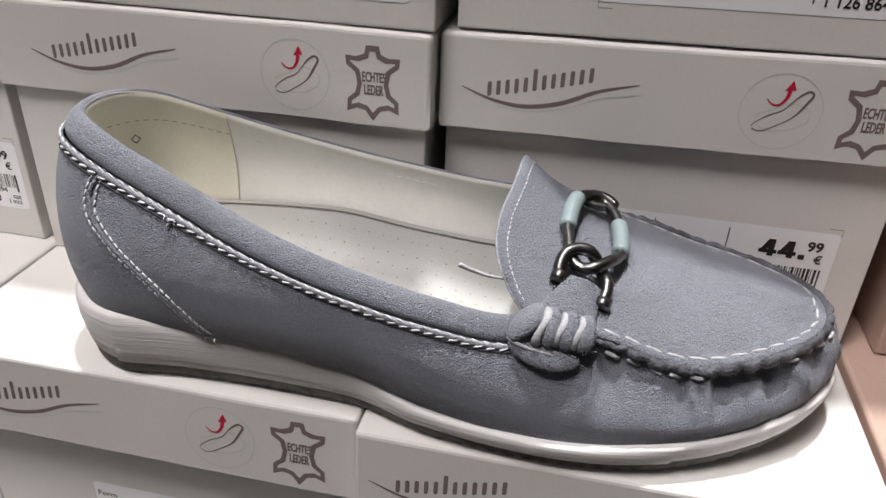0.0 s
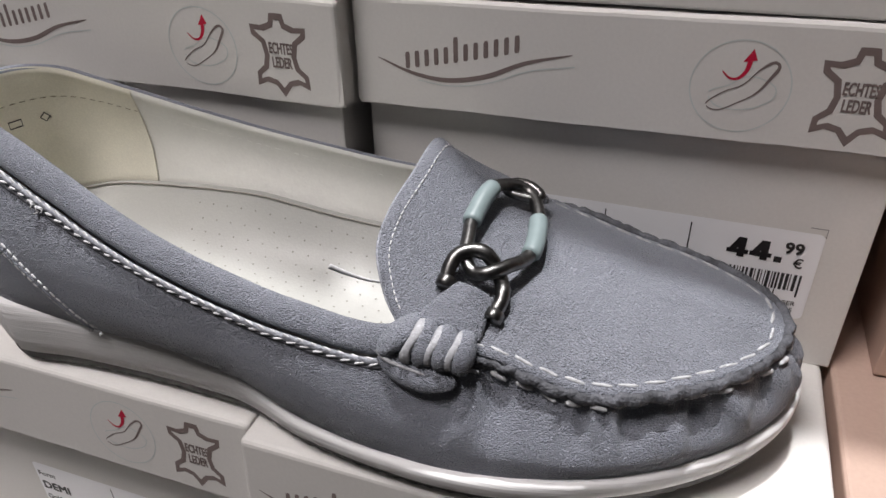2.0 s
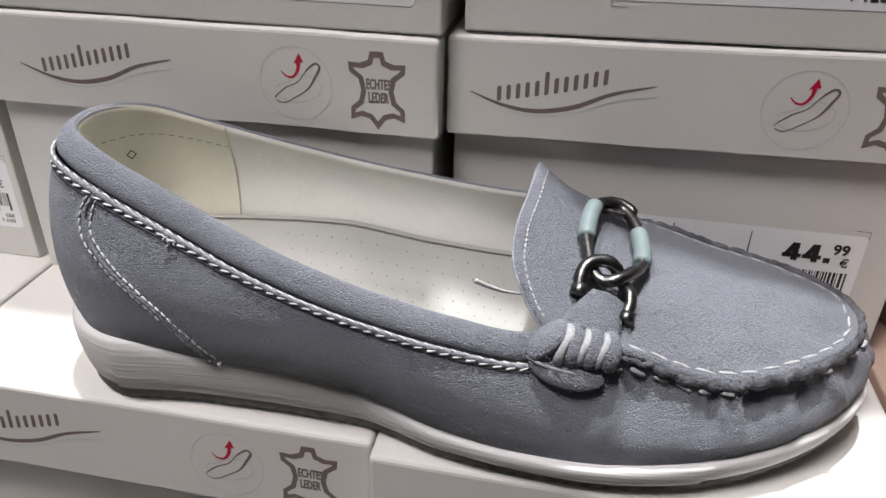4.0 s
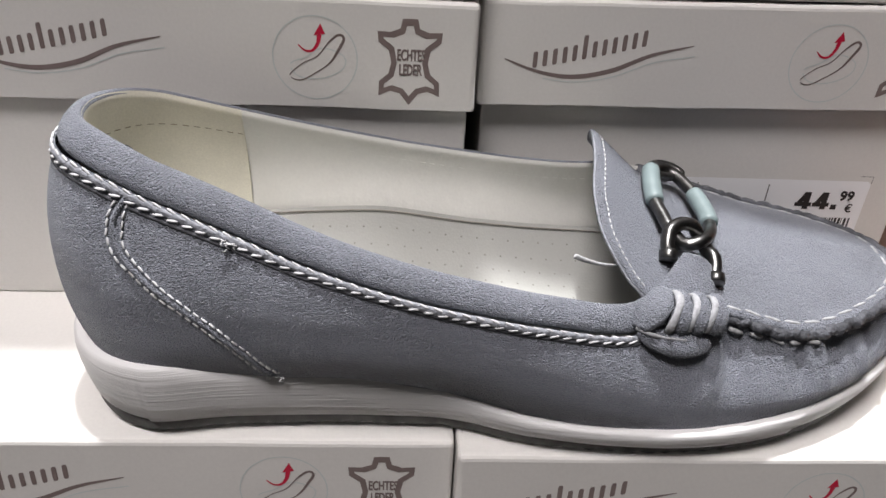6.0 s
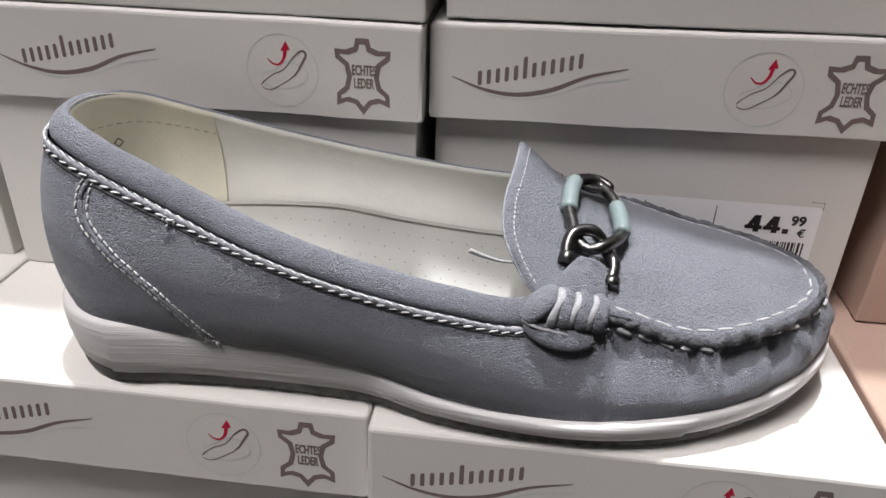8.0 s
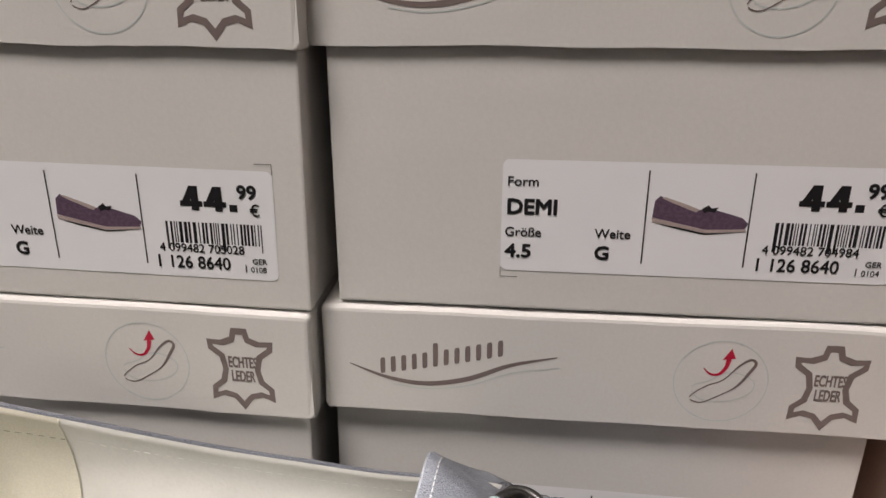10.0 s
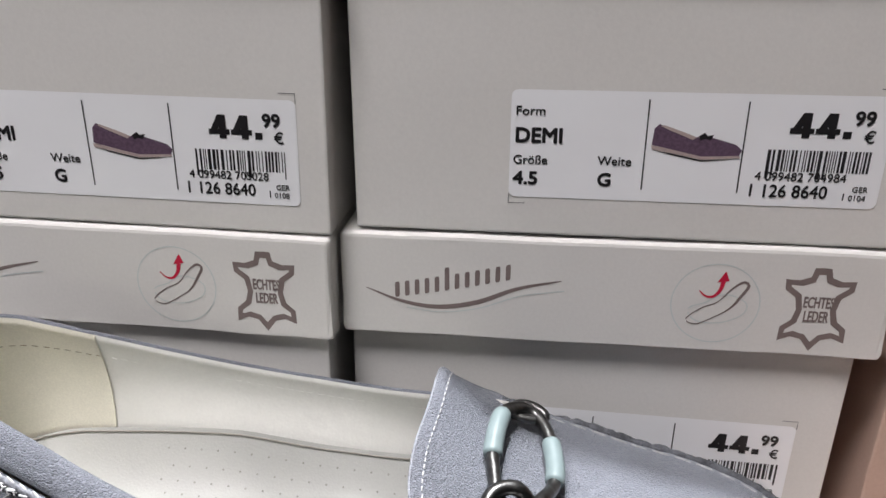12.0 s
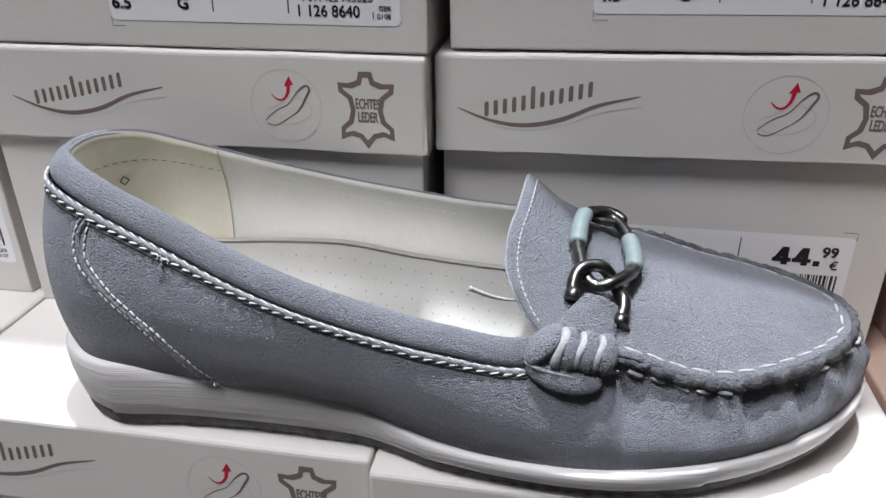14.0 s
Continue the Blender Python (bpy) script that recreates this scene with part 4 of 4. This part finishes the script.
def heel_mark(x_shift, z_shift):
    i = min(far_heel, key=lambda j: abs(TOP_LINE[j].x + 0.161 + x_shift * 0.8))
    v = 0.48 + z_shift
    p = lining_point(i, v)
    return i, p - OUT[i] * 0.0006


for name, outline, shift in (("diamond_mark", [(-0.0016, 0), (0, 0.0016), (0.0016, 0), (0, -0.0016)], 0.0), ("box_mark", [(-0.0022, -0.0012), (-0.0022, 0.0012), (0.0022, 0.0012), (0.0022, -0.0012)], 0.0075)):
    i, p = heel_mark(shift, 0)
    o = -OUT[i]
    side = Vector((0, 0, 1)).cross(o).normalized() * -1
    turn = Matrix(((side.x, -o.x, 0, p.x - BASE.x), (side.y, -o.y, 0, p.y - BASE.y), (0, 0, 1, p.z), (0, 0, 0, 1)))
    part(name, ribbon(outline, 0.0005, True), INK, shoe, "small printed size mark", at=turn)

BAND = material("pale_leather_band", (0.38, 0.385, 0.405), 0.6, grain=1200, grain_amount=0.15, stain=250, stain_amount=0.15, bump=1500, bump_depth=0.0003)


# tied leather knot with pale bands, and the strap to the metal bit
def knot():
    a, b = Vector((0.0002, 0.1890, 0.0450)), Vector((0.0172, 0.1900, 0.0434))
    up = Vector((0.22, 0.62, 0.75)).normalized()
    line = [a.lerp(b, k / 40) for k in range(41)]
    lobes = lambda f: (0.0066 - 0.0008 * f) * (0.64 + 0.38 * abs(math.sin(math.pi * min(1, max(0, (f - 0.05) / 0.93)) * 3)) ** 0.5) * (1 if 0.03 < f < 0.97 else 0.75)
    shoe_part("knot_wrap", tube_into(bmesh.new(), line, lobes, 20, flat=0.80, up=up), LEATHER, "wrapped leather knot of three lobes")
    d = (b - a).normalized()
    x = d.cross(up).normalized()
    y = x.cross(d)
    for f, r in ((0.05, 0.0058), (0.37, 0.0052), (0.69, 0.0050)):
        c = a.lerp(b, f)
        loop = [c + x * math.cos(t) * r * 0.83 + y * math.sin(t) * r * 1.0 + d * (0.0013 * math.sin(t) + 0.0003 * math.sin(3 * t)) for t in (2 * math.pi * k / 32 for k in range(32))]
        shoe_part("knot_band", tube_into(bmesh.new(), loop, lambda g: 0.0011 + 0.0004 * math.sin(g * 12.6) ** 2, 8, True, 0.5, up=d), BAND, "white leather band")
    leaf = smooth_line([(-0.0078, 0.1858, 0.0408), (-0.0030, 0.1845, 0.0387), (0.0040, 0.1842, 0.0371), (0.0105, 0.1850, 0.0364), (0.0132, 0.1862, 0.0366)], 26)
    shoe_part("knot_flap", tube_into(bmesh.new(), leaf, lambda f: 0.0006 + 0.0033 * math.sin(math.pi * (0.05 + 0.9 * f)) ** 0.7, 14, flat=0.5, up=(0, 0.45, 0.9)), LEATHER, "folded leather flap under the knot")
    fold = smooth_line([(-0.0080, 0.1862, 0.0412), (-0.0048, 0.1890, 0.0446), (0.0006, 0.1940, 0.0490)], 20)
    shoe_part("knot_fold", tube_into(bmesh.new(), fold, lambda f: 0.0008 + 0.0052 * math.sin(math.pi * (0.10 + 0.8 * f)) ** 0.8, 12, flat=0.5, up=(0.6, -0.5, 0.4)), LEATHER, "folded leather side of the knot")
    white = smooth_line([(-0.0086, 0.1862, 0.0414), (-0.0056, 0.1840, 0.0412), (-0.0020, 0.1838, 0.0402), (0.0030, 0.1836, 0.0395), (0.0066, 0.1840, 0.0386)], 18)
    shoe_part("knot_band", tube_into(bmesh.new(), white, lambda f: 0.0007 - 0.0003 * f, 8), BAND, "white leather band")
    bm = bmesh.new()
    rows = []
    for k in range(15):
        f = k / 14
        l = Vector((-0.0010, 0.1945, 0.0478)).lerp(Vector((0.0058, 0.2052, 0.0540)), f) + Vector((0.0020, 0, 0)) * f * f
        r_ = Vector((0.0166, 0.1950, 0.0432)).lerp(Vector((0.0170, 0.2062, 0.0500)), f)
        rows.append([l.lerp(r_, g / 10) + Vector((0, -0.0006, 0.0016)) * math.sin(math.pi * g / 10) + Vector((0, 0, 0.0005 * noise.noise((g * 0.5, f * 3, 1.0)))) for g in range(11)])
    sheet_into(bm, rows)
    strap = shoe_part("strap", bm, LEATHER, "short leather strap holding the bit")
    m = strap.modifiers.new("thickness", "SOLIDIFY")
    m.thickness, m.offset = 0.0018, 0


knot()
bit = smooth_line([(0.0102, 0.2105, 0.0545), (0.0068, 0.2140, 0.0568), (0.0055, 0.2205, 0.0588), (0.0046, 0.2275, 0.0608), (0.0062, 0.2395, 0.0643), (0.0105, 0.248, 0.0626), (0.0165, 0.249, 0.0601), (0.0208, 0.2415, 0.0580), (0.0229, 0.23, 0.0553), (0.0222, 0.2225, 0.0540), (0.0190, 0.2150, 0.0556), (0.0150, 0.2104, 0.0556)], 96, True)
shoe_part("bit_ring", tube_into(bmesh.new(), bit, 0.0020, 14, True), METAL, "oval gunmetal ring")
link = smooth_line([(0.0040, 0.2058, 0.0534), (0.0040, 0.2085, 0.0562), (0.0054, 0.2115, 0.0587), (0.0090, 0.2139, 0.0594), (0.0128, 0.2144, 0.0586), (0.0160, 0.2138, 0.0546), (0.0180, 0.2116, 0.0518), (0.0191, 0.2090, 0.0512), (0.0192, 0.2066, 0.0494), (0.0181, 0.2032, 0.0473)], 48)
shoe_part("link", tube_into(bmesh.new(), link, 0.0021, 14), METAL, "gunmetal horseshoe link")
for c, d in (((0.0040, 0.2056, 0.0532), (0.0003, 0.0014, 0.0010)), ((0.0184, 0.2024, 0.0474), (0.0003, 0.0014, 0.0007))):
    c, d = Vector(c), Vector(d)
    shoe_part("link_end", tube_into(bmesh.new(), [c - d, c - d * 0.85, c + d * 0.85, c + d], lambda f: 0.0027 if 0.1 < f < 0.9 else 0.0023, 12), METAL, "round gunmetal stop")
far_link = smooth_line([(0.0090, 0.2480, 0.0610), (0.0118, 0.2470, 0.0600), (0.0168, 0.2470, 0.0594), (0.0200, 0.2484, 0.0600), (0.0162, 0.2508, 0.0616), (0.0112, 0.2506, 0.0622)], 40, True)
shoe_part("link", tube_into(bmesh.new(), far_link, 0.0015, 12, True), METAL, "gunmetal horseshoe link")
far_knot = [Vector((0.0070, 0.2580, 0.0555)).lerp(Vector((0.0190, 0.2600, 0.0500)), k / 16) for k in range(17)]
shoe_part("knot_wrap", tube_into(bmesh.new(), far_knot, lambda f: 0.0040 * (0.8 + 0.2 * abs(math.sin(math.pi * f * 3))), 12, flat=0.8), LIP, "wrapped leather knot")


def sleeve(a, b):
    ids = range(a, b)
    line = [bit[k % 96] for k in ids]
    shoe_part("sleeve", tube_into(bmesh.new(), line, lambda f: 0.0029 if 0.04 < f < 0.96 else 0.0026, 16), MINT, "mint rubber sleeve on the ring")


nearest = lambda p: min(range(96), key=lambda k: (bit[k] - Vector(p)).length)
sleeve(nearest((0.0049, 0.2265, 0.0596)), nearest((0.0072, 0.2430, 0.0650)))
sleeve(nearest((0.0208, 0.2390, 0.0580)), nearest((0.0224, 0.2235, 0.0530)))
loose = smooth_line([(-0.0262, 0.1965, 0.0580), (-0.0225, 0.1976, 0.0560), (-0.0175, 0.1992, 0.0538), (-0.0125, 0.2010, 0.0525), (-0.0105, 0.2030, 0.0515)], 24)
shoe_part("loose_thread", tube_into(bmesh.new(), loose, lambda f: 0.0009 - 0.0006 * f, 6, flat=0.4), THREAD, "frayed loose white thread end")
